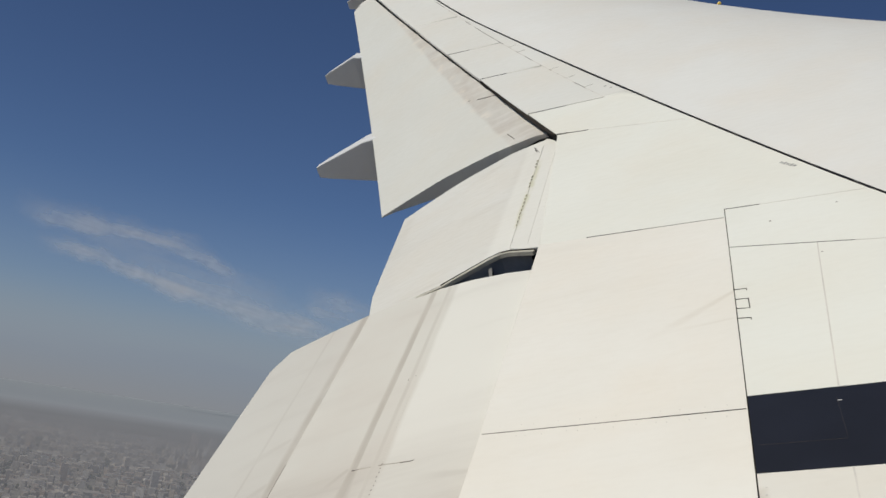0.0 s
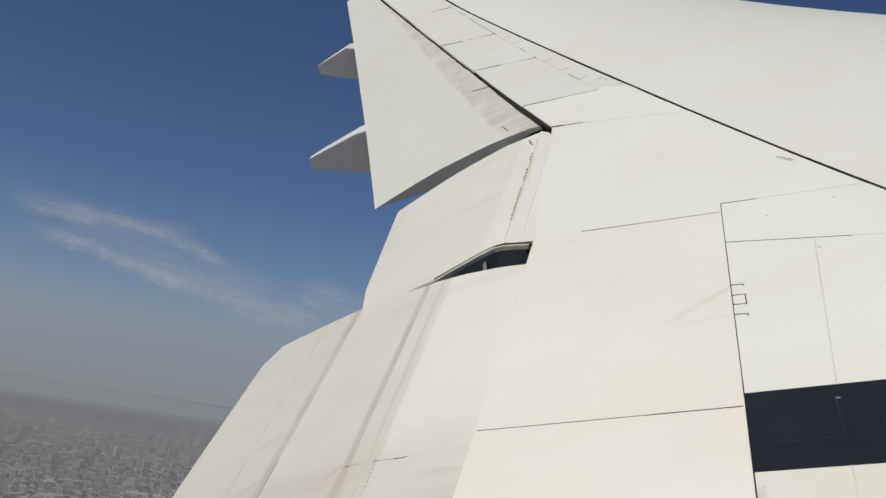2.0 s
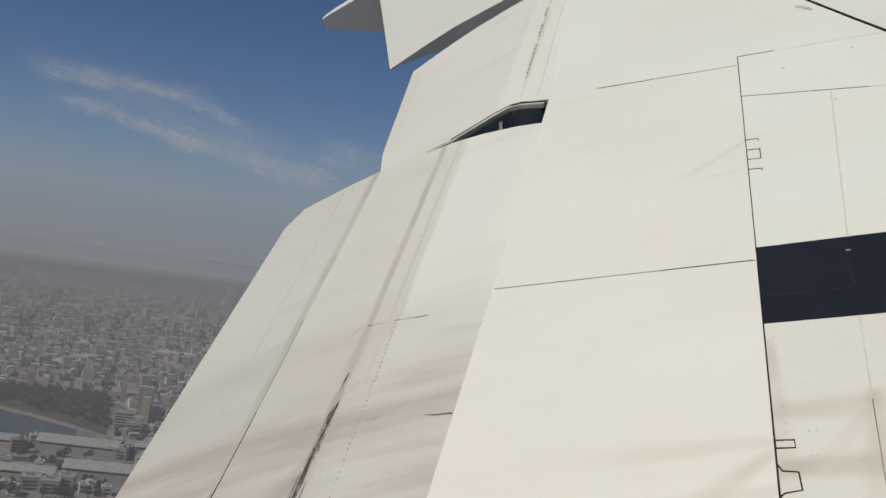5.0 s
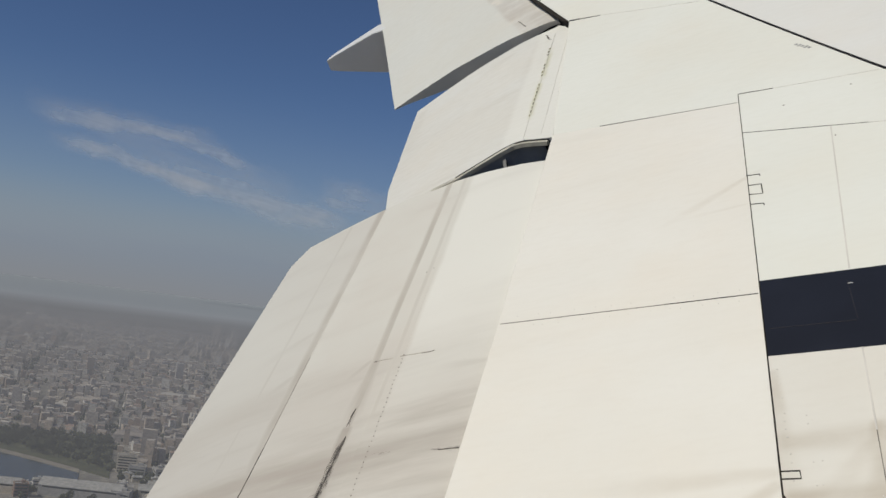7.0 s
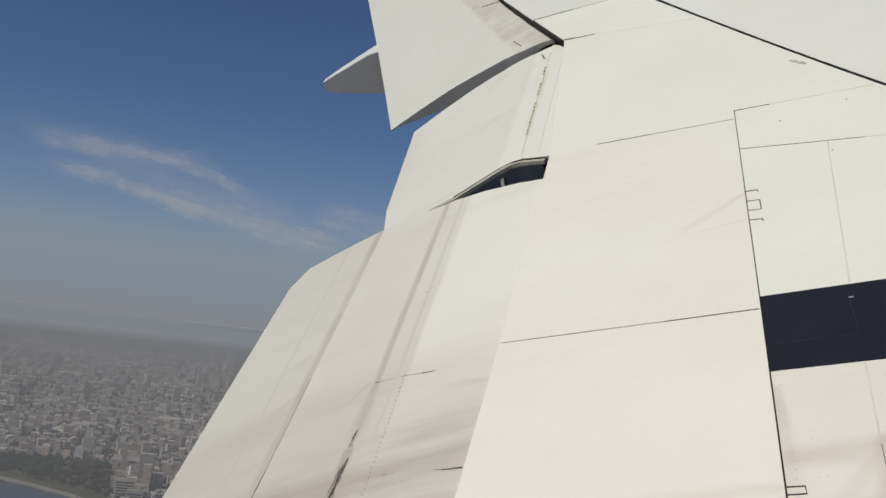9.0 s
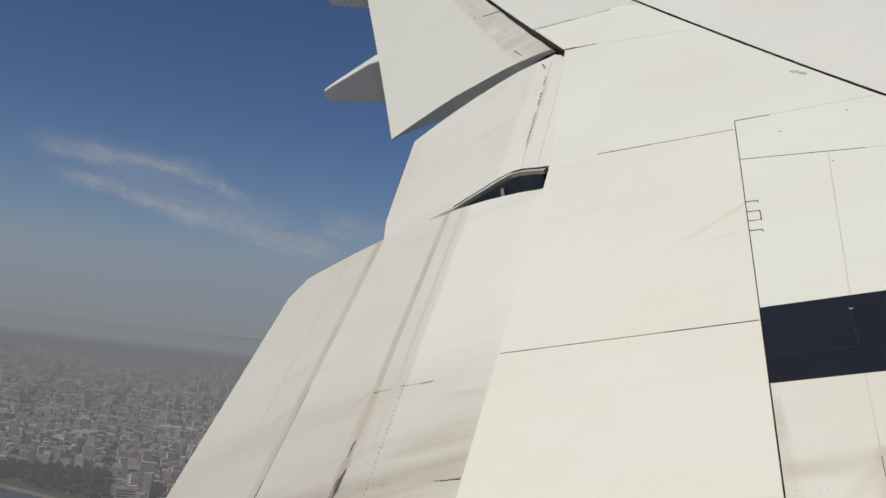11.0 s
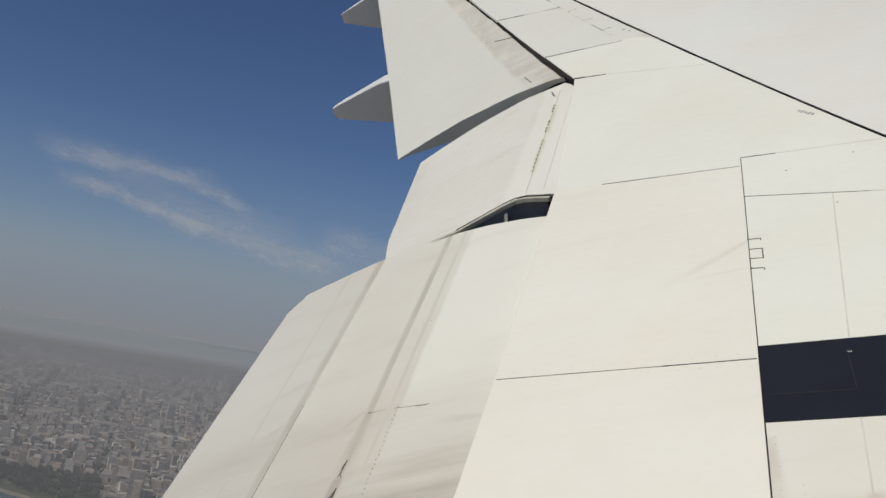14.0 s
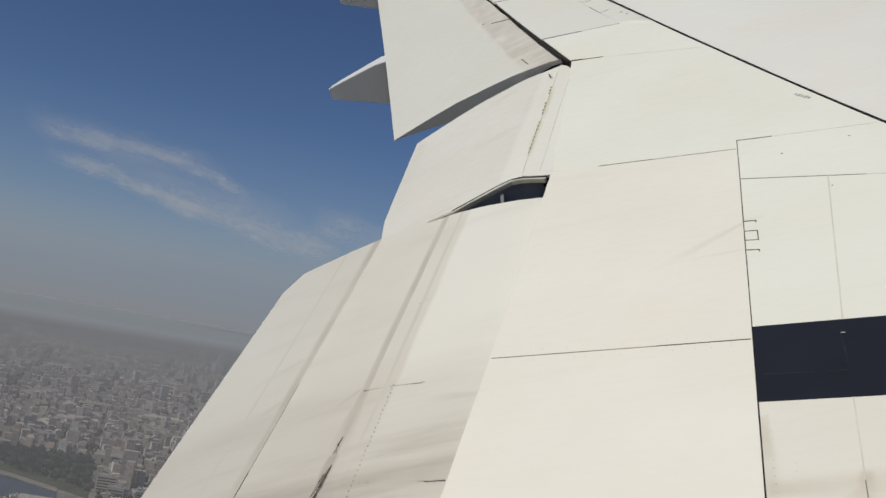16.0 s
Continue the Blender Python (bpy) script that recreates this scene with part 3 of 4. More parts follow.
rivets(along((-1.50, 4.265), (-0.40, 4.10), 14, 0.02), skin_z, 0.004, wing, material=FAINT)
rivets(along((-1.50, 4.36), (-0.40, 4.19), 12, 0.02), skin_z, 0.004, wing, material=FAINT)
# yellow lamp on the far crest
bm = bmesh.new()
bmesh.ops.create_uvsphere(bm, u_segments=16, v_segments=8, radius=0.026)
lamp = part("position_lamp", bm, YELLOW, wing, "small yellow lamp dome on the leading edge")
lamp.location = (-0.1, 14.0, skin_z(-0.1, 14.0) + 0.012)

# ---------------------------------------------------------------- inboard flap
flap_depth = lambda x, y: max(0.30 - 0.135 * max(-1.4 - x, 0), 0.012)
front = [(-1.35, 6.33), (-1.56, 6.34), (-1.78, 6.42), (-2.05, 6.49), (-2.42, 6.545)]
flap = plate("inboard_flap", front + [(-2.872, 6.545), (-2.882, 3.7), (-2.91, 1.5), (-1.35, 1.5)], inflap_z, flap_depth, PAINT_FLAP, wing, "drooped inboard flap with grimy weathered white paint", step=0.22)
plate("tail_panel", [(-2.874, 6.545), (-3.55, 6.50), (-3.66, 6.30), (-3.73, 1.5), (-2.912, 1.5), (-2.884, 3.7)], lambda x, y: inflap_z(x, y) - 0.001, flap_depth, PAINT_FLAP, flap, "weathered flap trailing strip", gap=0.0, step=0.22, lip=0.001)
strip("flap_joint", [(-2.873, 6.50), (-2.877, 5.5)], 0.004, inflap_z, FAINT, flap, lift=0.001)
strip("flap_joint", [(-2.877, 5.5), (-2.879, 4.7)], 0.004, inflap_z, FAINT, flap, lift=0.001)
strip("flap_joint", [(-2.879, 4.7), (-2.881, 3.9)], 0.0035, inflap_z, SEAM, flap, lift=0.001)
strip("flap_joint", [(-2.881, 3.9), (-2.883, 3.7), (-2.892, 3.0)], 0.006, inflap_z, GAP, flap, lift=0.001)
strip("flap_joint", [(-2.892, 3.0), (-2.911, 1.6)], 0.009, inflap_z, GAP, flap, lift=0.001)
strip("raised_seam", [(-2.335, 6.5), (-2.36, 1.6)], 0.05, inflap_z, PAINT_FLAP, flap, lift=0.0015)
strip("raised_seam", [(-2.19, 6.5), (-2.19, 1.6)], 0.08, inflap_z, PAINT_FLAP, flap, lift=0.002)
rivets(along((-2.175, 5.2), (-2.16, 4.4), 24, 0.003), inflap_z, 0.004, flap, material=FAINT)
rivets(along((-2.16, 4.37), (-2.145, 1.9), 68, 0.003), inflap_z, 0.0048, flap)
rivets(along((-2.30, 2.98), (-1.72, 2.93), 18), inflap_z, 0.006, flap)
# cracked sealant and scrapes
strip("crack", [(-2.337, 4.388), (-2.20, 4.368), (-2.06, 4.340), (-1.985, 4.322)], 0.008, inflap_z, CRACK, flap, lift=0.0012, taper=True)
strip("crack", [(-2.05, 4.332), (-1.99, 4.322), (-1.968, 4.325)], 0.0045, inflap_z, SCRATCH, flap, lift=0.002, depth=0.006, taper=True)
strip("crack", [(-2.346, 4.392), (-2.328, 4.386)], 0.014, inflap_z, SCRATCH, flap, lift=0.002, depth=0.006, taper=True)
for pts, w in (
    ([(-2.341, 3.985), (-2.346, 3.94), (-2.344, 3.90)], 0.020),
    ([(-2.349, 3.885), (-2.352, 3.85)], 0.009),
    ([(-2.331, 3.765), (-2.337, 3.68), (-2.344, 3.60)], 0.028),
    ([(-2.340, 3.62), (-2.346, 3.52), (-2.343, 3.44)], 0.015),
    ([(-2.356, 3.70), (-2.366, 3.50), (-2.370, 3.30)], 0.005),
    ([(-2.349, 3.46), (-2.358, 3.30), (-2.360, 3.05)], 0.020),
    ([(-2.370, 3.30), (-2.383, 3.0), (-2.388, 2.5)], 0.010),
    ([(-2.360, 3.05), (-2.368, 2.6), (-2.378, 2.1)], 0.028),
    ([(-2.884, 3.42), (-2.890, 3.30)], 0.006),
    ([(-2.890, 3.20), (-2.900, 2.6), (-2.906, 1.9)], 0.012),
    ([(-1.76, 3.478), (-1.70, 3.468), (-1.655, 3.458)], 0.007),
):
    strip("scrape", pts, 0.45 * w, inflap_z, SCRATCH, flap, lift=0.0035, depth=0.006, taper=True)
scuff(-2.343, 3.98, 0.13, 16, 0.006, inflap_z, flap, 0.0014)
scuff(-2.336, 3.76, 0.42, 60, 0.009, inflap_z, flap, 0.0018, -math.pi / 2 - 0.03)
scuff(-2.355, 3.42, 1.2, 130, 0.014, inflap_z, flap, 0.0019, -math.pi / 2 - 0.03)
feather(-2.345, 3.74, -2.345, 3.35, 26, 0.04, math.pi + 0.45, inflap_z, flap, 0.0008)
feather(-2.345, 3.40, -2.385, 2.2, 110, 0.10, math.pi + 0.40, inflap_z, flap, 0.0009)
feather(-2.892, 3.3, -2.91, 2.2, 40, 0.05, math.pi + 0.40, inflap_z, flap, 0.0008)
scuff(-1.83, 3.490, 0.16, 16, 0.006, inflap_z, flap, 0.0009, -0.15)
scuff(-2.13, 3.562, 0.12, 7, 0.002, inflap_z, flap, 0.0007, -0.15)
scuff(-2.892, 3.35, 1.2, 40, 0.008, inflap_z, flap, 0.0014, -math.pi / 2 - 0.025)
rivets([(-2.185, 5.27), (-2.226, 5.246)], inflap_z, 0.008, flap, "fastener")

# ---------------------------------------------------------------- flaperon
flaperon_depth = lambda x, y: max(0.22 - 0.15 * max(-1.7 - x, 0), 0.015)
flaperon = plate("flaperon", [(-1.80, 9.22), (-1.79, 6.72), (-1.87, 6.735), (-1.96, 6.71), (-2.10, 6.64), (-2.30, 6.555), (-2.55, 6.545), (-2.90, 6.57), (-3.0, 7.0), (-3.20, 8.82), (-2.6, 9.08), (-2.15, 9.22)], flaperon_z, flaperon_depth, PAINT_FLAPERON, wing, "white flaperon with streaks of grime", step=0.22)
plate("cover_strip", [(-1.630, 8.955), (-1.560, 6.612), (-1.70, 6.665), (-1.785, 6.71), (-1.795, 9.2), (-1.70, 9.09)], lambda x, y: -0.004, 0.025, PAINT_FLAPERON, flaperon, "white cover strip ahead of the flaperon", gap=0.002)
strip("edge_rim", [(-1.60, 6.596), (-1.70, 6.646), (-1.80, 6.696), (-1.87, 6.716), (-1.96, 6.691), (-2.10, 6.621), (-2.30, 6.536), (-2.55, 6.526), (-2.88, 6.551)], 0.032, lambda x, y: flaperon_z(x, y) - 0.011, RIM, flaperon, "beige rubber rim on the flaperon end", 0.006, 0.022)
strip("edge_seal", [(-1.59, 6.61), (-1.70, 6.66), (-1.80, 6.715), (-1.87, 6.735), (-1.96, 6.71), (-2.10, 6.64), (-2.30, 6.553)], 0.005, lambda x, y: flaperon_z(x, y), GAP, flaperon, "thin black seal along the flaperon end", 0.002, 0.012)
strip("end_rib", [(-1.64, 6.655), (-1.80, 6.70), (-1.87, 6.722), (-1.96, 6.697), (-2.10, 6.627), (-2.30, 6.542)], 0.010, lambda x, y: flaperon_z(x, y) - 0.035, SLATE, flaperon, "dark primed end of the flaperon", 0.0, 0.30)
strip("end_rib", [(-2.30, 6.542), (-2.55, 6.532), (-2.88, 6.557)], 0.010, lambda x, y: flaperon_z(x, y) - 0.012, RIM, flaperon, "beige aft end of the flaperon", 0.0, 0.30)
rivets(along((-1.63, 8.85), (-1.60, 6.7), 26), lambda x, y: -0.004, 0.0035, flaperon, material=FAINT)
strip("cover_seam", [(-1.80, 9.0), (-1.79, 6.75)], 0.003, lambda x, y: -0.010, FAINT, flaperon)
strip("cover_seam", [(-1.665, 8.7), (-1.655, 6.72)], 0.003, lambda x, y: -0.004, FAINT, flaperon)
strip("cover_seam", [(-1.62, 8.95), (-1.63, 8.6)], 0.010, lambda x, y: -0.004, GAP, flaperon)
strip("scrape", [(-1.90, 9.1), (-1.86, 8.95), (-1.83, 8.9)], 0.022, flaperon_z, SCRATCH, flaperon, lift=0.002, taper=True)
# unreadable stencil along the yellowed strip: bars in three groups
stencil = random.Random(3)
for start, count in ((8.66, 3), (8.26, 4), (7.82, 9)):
    for k in range(count):
        y = start - 0.078 * k
        x = -1.814 + 0.012 * (8.75 - y)
        w, l = stencil.uniform(0.020, 0.032), stencil.uniform(0.034, 0.050)
        strip("stencil_mark", [(x, y), (x + stencil.uniform(-0.003, 0.003), y - l)], w, flaperon_z, (STENCIL, STENCIL, STENCIL_WORN)[stencil.randrange(3)], flaperon, "", 0.001)
# added sheet, coloured as the shade inside the flap opening
plate("flap_bay", [(-1.45, 5.9), (-1.45, 7.2), (-2.75, 7.2), (-2.75, 5.9)], lambda x, y: inflap_z(x, y) - 0.36, 0.05, CAVITY, wing, "sheet under the flap opening, darkened for the shade inside", step=0.4)
# strut in the opening
strip("strut", [(-1.955, 6.68), (-1.93, 6.34)], 0.030, lambda x, y: -0.11 + 0.5 * (y - 6.66), SLATE_PALE, wing, "grey strut inside the flap opening", 0.0, 0.04)

# ---------------------------------------------------------------- outboard flap
def oq(x, y):
    """Thickness of the outer flap: full ahead of mid chord, tapering to a thin trailing edge, less further out."""
    f = min(max(outflap_q(x, y) / max(1.65 - 0.14 * (y - 9.38), 0.4), 0.0), 1.0)
    g = (f - 0.5) / 0.5
    s = 1 - g ** 1.15 if g > 0 else 0.10 + 0.90 * (2 * f) ** 0.8
    return max(0.195 * s * max(1 - 0.07 * (y - 9.3), 0.4), 0.012)



out_poly = [(te_x(9.0) + 0.10, 9.2), (-1.95, 9.32), (-2.30, 9.39), (-2.9, 9.43), (-3.62, 9.39), (-4.18, 11.4), (-4.63, 13.0), (-5.10, 14.7), (-5.72, 16.95), (-5.62, 17.15), (-5.4, 17.22), (te_x(17.2) + 0.15, 17.2), (te_x(13) + 0.15, 13.0)]
outflap = plate("outboard_flap", out_poly, outflap_z, oq, PAINT_OUTFLAP, wing, "large drooped white outboard flap", step=0.3)
strip("flap_seam", [(-2.233, 9.676), (-2.136, 9.47)], 0.012, outflap_z, SEAM, outflap, lift=0.0015)
strip("flap_seam", [(-2.857, 11.10), (-2.837, 11.085)], 0.02, outflap_z, SEAM, outflap, lift=0.0015)
strip("flap_seam", [(-2.737, 11.01), (-2.477, 10.866)], 0.014, outflap_z, SEAM, outflap, lift=0.0015)


def fairing(y, x_tip, z_tip, x_te, z_te, low, half, fore=0.9):
    """A canoe-shaped flap track fairing: it hangs under the flap and runs aft past its edge to a blunt tip."""
    bm = bmesh.new()
    rings = []
    for i in range(13):
        t = i / 12
        x = x_te + fore + (x_tip - x_te - fore) * t
        if x > x_te:
            up = min(outflap_z(x, y) - oq(x, y) - 0.004, outflap_z(x_te, y) - oq(x_te, y) + 0.1)
            s = 0.0
        else:
            s = (x_te - x) / (x_te - x_tip)
            up = z_te + (z_tip - z_te) * s
        lo = low + (z_tip - 0.14 - low) * s
        w = half * (1 - 0.55 * s)
        if i == 12:
            up, lo, w = up - 0.006, lo + 0.006, w * 0.9
        ring = []
        for dy, k in ((-0.6, 1.0), (-0.94, 0.995), (-1.0, 0.97), (-0.99, 0.02), (-0.96, 0.0), (0.96, 0.0), (0.99, 0.02), (1.0, 0.97), (0.94, 0.995), (0.6, 1.0)):
            ring.append(bm.verts.new((x, y + dy * w, lo + (up - lo) * k)))
        rings.append(ring)
    n = len(rings[0])
    for a, b in zip(rings, rings[1:]):
        for k in range(n):
            bm.faces.new((a[k], a[(k + 1) % n], b[(k + 1) % n], b[k]))
    bm.faces.new(list(reversed(rings[0])))
    bm.faces.new(rings[-1])
    bmesh.ops.recalc_face_normals(bm, faces=bm.faces[:])
    for fc in bm.faces:
        fc.smooth = False
    return part("flap_track_fairing", bm, PAINT_FAIRING, outflap, "grey flap track fairing behind the flap")


fairing(11.75, -5.08, -0.30, -4.29, -0.11, -0.66, 0.16)
fairing(14.9, -5.78, 0.24, -5.20, 0.40, -0.12, 0.14, 0.7)
fairing(18.4, -6.25, 0.82, -5.75, 0.95, 0.55, 0.14, 0.3)

# inner wing root and the plain fuselage side that carries it
root_top = lambda x, y: skin_z(x, y) - 0.002
plate("root_skin", [(-1.66, 1.495), (2.6, 1.495), (3.4, -0.7), (-1.72, -0.7)], root_top, 0.6, PAINT_ROOT, wing, "plain white wing root skin", step=0.6)
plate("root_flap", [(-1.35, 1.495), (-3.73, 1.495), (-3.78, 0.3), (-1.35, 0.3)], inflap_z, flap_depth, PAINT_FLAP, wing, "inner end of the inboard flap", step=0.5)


def fuselage():
    """A plain curved cabin side, open where the cabin window is."""
    verts, faces = [], []
    cy, cz, radius, wall = -2.78, 2.2, 3.1, 0.10
    na, nx = 120, 49
    xs = [-9.15 + 0.375 * i for i in range(nx)]
    for r in (radius, radius - wall):
        for i in range(nx):
            for k in range(na):
                a = 2 * math.pi * k / na
                verts.append((xs[i], cy + r * math.cos(a), cz + r * math.sin(a)))
    n = nx * na

    def opened(i, k):
        a = 2 * math.pi * ((k + 0.5) % na) / na
        z = cz + radius * math.sin(a)
        return math.cos(a) > 0 and -0.60 < (xs[i] + xs[i + 1]) / 2 < 0.45 and 1.95 < z < 3.15

    for i in range(nx - 1):
        for k in range(na):
            k1 = (k + 1) % na
            a, b, c, d = i * na + k, (i + 1) * na + k, (i + 1) * na + k1, i * na + k1
            if opened(i, k):
                continue
            faces += [[a, d, c, b], [n + a, n + b, n + c, n + d]]
            for j, q, e in ((i - 1, k, (a, d)), (i + 1, k, (c, b)), (i, (k - 1) % na, (b, a)), (i, k1, (d, c))):
                if not 0 <= j < nx - 1 or opened(j, q):
                    faces.append([e[0], e[1], n + e[1], n + e[0]])
    ob = tagged(mesh_object("wall_fuselage", verts, faces, PAINT_LEADING), "plain white airliner cabin side with a window opening", "fuselage", kind="structure")
    ob.matrix_world = WING
    return ob


fuselage()

# ---------------------------------------------------------------- cloud and haze
def veil(name, alpha_of, albedo, glow=None):
    """A thin veil: clear where alpha is 0; lit by sun and sky, or, far behind everything, a plain glowing backdrop."""
    n = Nodes(name)
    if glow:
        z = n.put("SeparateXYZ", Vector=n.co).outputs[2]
        # light of the horizon haze painted as emission, graded by height
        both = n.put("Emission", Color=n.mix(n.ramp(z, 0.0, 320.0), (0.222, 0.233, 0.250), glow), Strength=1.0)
    else:
        # haze brightness put into the albedo: lighter, browner near, bluish far to meet backdrop
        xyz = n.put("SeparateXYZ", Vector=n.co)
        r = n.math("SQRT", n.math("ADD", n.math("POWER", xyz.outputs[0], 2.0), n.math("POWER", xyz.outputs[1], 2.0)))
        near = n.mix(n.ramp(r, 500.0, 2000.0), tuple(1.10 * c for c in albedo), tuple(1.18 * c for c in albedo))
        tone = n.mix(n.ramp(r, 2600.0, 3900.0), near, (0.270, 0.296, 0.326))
        both = n.put("MixShader", Fac=0.12)
        n.t.links.new(n.put("BsdfDiffuse", Color=tone).outputs[0], both.inputs[1])
        n.t.links.new(n.put("BsdfTranslucent", Color=tone).outputs[0], both.inputs[2])
    mx = n.put("MixShader", Fac=alpha_of(n))
    n.t.links.new(n.put("BsdfTransparent").outputs[0], mx.inputs[1])
    n.t.links.new(both.outputs[0], mx.inputs[2])
    n.t.links.new(mx.outputs[0], n.out.inputs["Surface"])
    return n.m


def backdrop_alpha(n):
    z = n.put("SeparateXYZ", Vector=n.co).outputs[2]
    low = n.ramp(z, ALT - 60, ALT + 330, 0.70, 0.0)
    high = n.ramp(z, ALT - 160, ALT + 860, 0.40, 0.0)
    streaks = n.ramp(n.noise(0.0011, (1, 1, 6), detail=5), 0.3, 0.7, 0.90, 1.06)
    return n.math("MINIMUM", n.math("MULTIPLY", n.math("ADD", low, high), streaks), 1.0)


def layer_alpha(n):
    """The ground haze thickens with distance; drifts make it uneven."""
    xyz = n.put("SeparateXYZ", Vector=n.co)
    r = n.math("SQRT", n.math("ADD", n.math("POWER", xyz.outputs[0], 2.0), n.math("POWER", xyz.outputs[1], 2.0)))
    thick = n.math("SUBTRACT", 1.0, n.math("POWER", 2.718, n.math("MULTIPLY", r, -0.00037)))
    drift = n.ramp(n.noise(0.0011, detail=3), 0.25, 0.75, 0.93, 1.05)
    return n.math("MINIMUM", n.math("ADD", n.math("MULTIPLY", thick, drift), n.ramp(r, 2900.0, 3700.0, 0.0, 0.32)), 1.0)


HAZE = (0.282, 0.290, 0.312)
k, rows = 72, 6
verts = [(4860 * math.cos(2 * math.pi * i / k), 4860 * math.sin(2 * math.pi * i / k), -2 + 1320 * j / rows) for j in range(rows + 1) for i in range(k)]
faces = [[j * k + i, j * k + (i + 1) % k, (j + 1) * k + (i + 1) % k, (j + 1) * k + i] for j in range(rows) for i in range(k)]
tagged(mesh_object("backdrop", verts, faces, veil("horizon_haze_glow", backdrop_alpha, HAZE, (0.210, 0.248, 0.298)), smooth=range(len(faces))), "glowing shell painted as pale grey haze along the horizon", "haze", kind="structure")
verts = [(r * math.cos(2 * math.pi * i / k), r * math.sin(2 * math.pi * i / k), 64.0) for r in (180, 900, 2000, 3400, 4859) for i in range(k)]
faces = [[j * k + i, (j + 1) * k + i, (j + 1) * k + (i + 1) % k, j * k + (i + 1) % k] for j in range(4) for i in range(k)]
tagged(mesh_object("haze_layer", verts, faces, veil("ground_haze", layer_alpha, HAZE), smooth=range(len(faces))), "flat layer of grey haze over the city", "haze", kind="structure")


def cirrus():
    """Thin wind-drawn cloud far off: two strands that join down the wind, fibrous, with a faint veil between."""
    n = Nodes("cloud_veil")
    xyz = n.put("SeparateXYZ", Vector=n.co)
    u, v = xyz.outputs[0], xyz.outputs[2]
    sway = n.math("MULTIPLY", n.math("SUBTRACT", n.noise(0.0045, (1, 1, 1.5), detail=4), 0.5), 95.0)
    curl = n.math("MULTIPLY", n.math("SUBTRACT", n.noise(0.016, (0.8, 1, 1.2), detail=2, offset=(2, 9, 4)), 0.5), 30.0)
    vv = n.math("ADD", v, n.math("ADD", sway, curl))

    def strand(rise, left, middle, right, thin, fat, strength):
        """A band whose height runs from left over middle to right, its half width from thin to fat."""
        centre = n.math("ADD", n.ramp(u, -640, -120, left, middle), n.ramp(u, -120, 420, 0.0, right - middle))
        wide = n.ramp(u, -500, 420, thin, fat)
        off = n.math("DIVIDE", n.math("ABSOLUTE", n.math("SUBTRACT", vv, centre)), wide)
        return n.math("MULTIPLY", n.ramp(off, 0.0, 1.0, strength, 0.0), rise)

    low = strand(n.math("MULTIPLY", n.ramp(u, -640, -430), n.ramp(u, 430, 640, 1.0, 0.0)), 8.0, 0.0, -6.0, 50.0, 92.0, 1.0)
    high = strand(n.math("MULTIPLY", n.ramp(u, -760, -520), n.ramp(u, 60, 330, 1.0, 0.0)), 104.0, 140.0, 30.0, 74.0, 56.0, 0.85)
    far = strand(n.math("MULTIPLY", n.ramp(u, 400, 520), n.ramp(u, 700, 980, 1.0, 0.0)), 100.0, 110.0, 95.0, 60.0, 95.0, 0.7)
    between = n.math("MULTIPLY", strand(n.math("MULTIPLY", n.ramp(u, -640, -300), n.ramp(u, 250, 600, 1.0, 0.0)), 60.0, 66.0, 20.0, 130.0, 120.0, 1.0), 0.36)
    fibre = n.ramp(n.noise(0.010, (0.22, 1, 1.7), detail=3, rough=0.5), 0.30, 0.66, 0.42, 1.0)
    lumps = n.ramp(n.noise(0.0075, (0.8, 1, 1.3), detail=3, rough=0.5, offset=(7, 3, 1)), 0.30, 0.62, 0.55, 1.0)
    a = n.math("MAXIMUM", n.math("MAXIMUM", low, high), far)
    a = n.math("MAXIMUM", n.math("MULTIPLY", a, lumps), between)
    a = n.math("MULTIPLY", n.math("MULTIPLY", a, fibre), 0.80)
    both = n.put("MixShader", Fac=0.2)
    n.t.links.new(n.put("BsdfDiffuse", Color=(0.88, 0.88, 0.88, 1)).outputs[0], both.inputs[1])
    n.t.links.new(n.put("BsdfTranslucent", Color=(0.88, 0.88, 0.88, 1)).outputs[0], both.inputs[2])
    mx = n.put("MixShader", Fac=a)
    n.t.links.new(n.put("BsdfTransparent").outputs[0], mx.inputs[1])
    n.t.links.new(both.outputs[0], mx.inputs[2])
    n.t.links.new(mx.outputs[0], n.out.inputs["Surface"])
    verts = [(-1040 + 80 * i, 0.0, -260 + 130 * j) for j in range(5) for i in range(27)]
    faces = [[j * 27 + i, j * 27 + i + 1, j * 27 + i + 28, j * 27 + i + 27] for j in range(4) for i in range(26)]
    ob = mesh_object("cloud", verts, faces, n.m, smooth=range(len(faces)))
    return tagged(ob, "thin white wind-drawn cirrus cloud", "cloud")


CLOUD_AZ, CLOUD_EL, CLOUD_R, CLOUD_TILT = -21.3, 4.0, 4300.0, 8.6
cloud = cirrus()
ca, ce = radians(CLOUD_AZ), radians(CLOUD_EL)
cloud.matrix_world = Matrix.Translation((CLOUD_R * math.cos(ce) * math.sin(ca), CLOUD_R * math.cos(ce) * math.cos(ca), ALT + CLOUD_R * math.sin(ce))) @ Matrix.Rotation(-ca, 4, "Z") @ Matrix.Rotation(radians(CLOUD_TILT), 4, "Y")

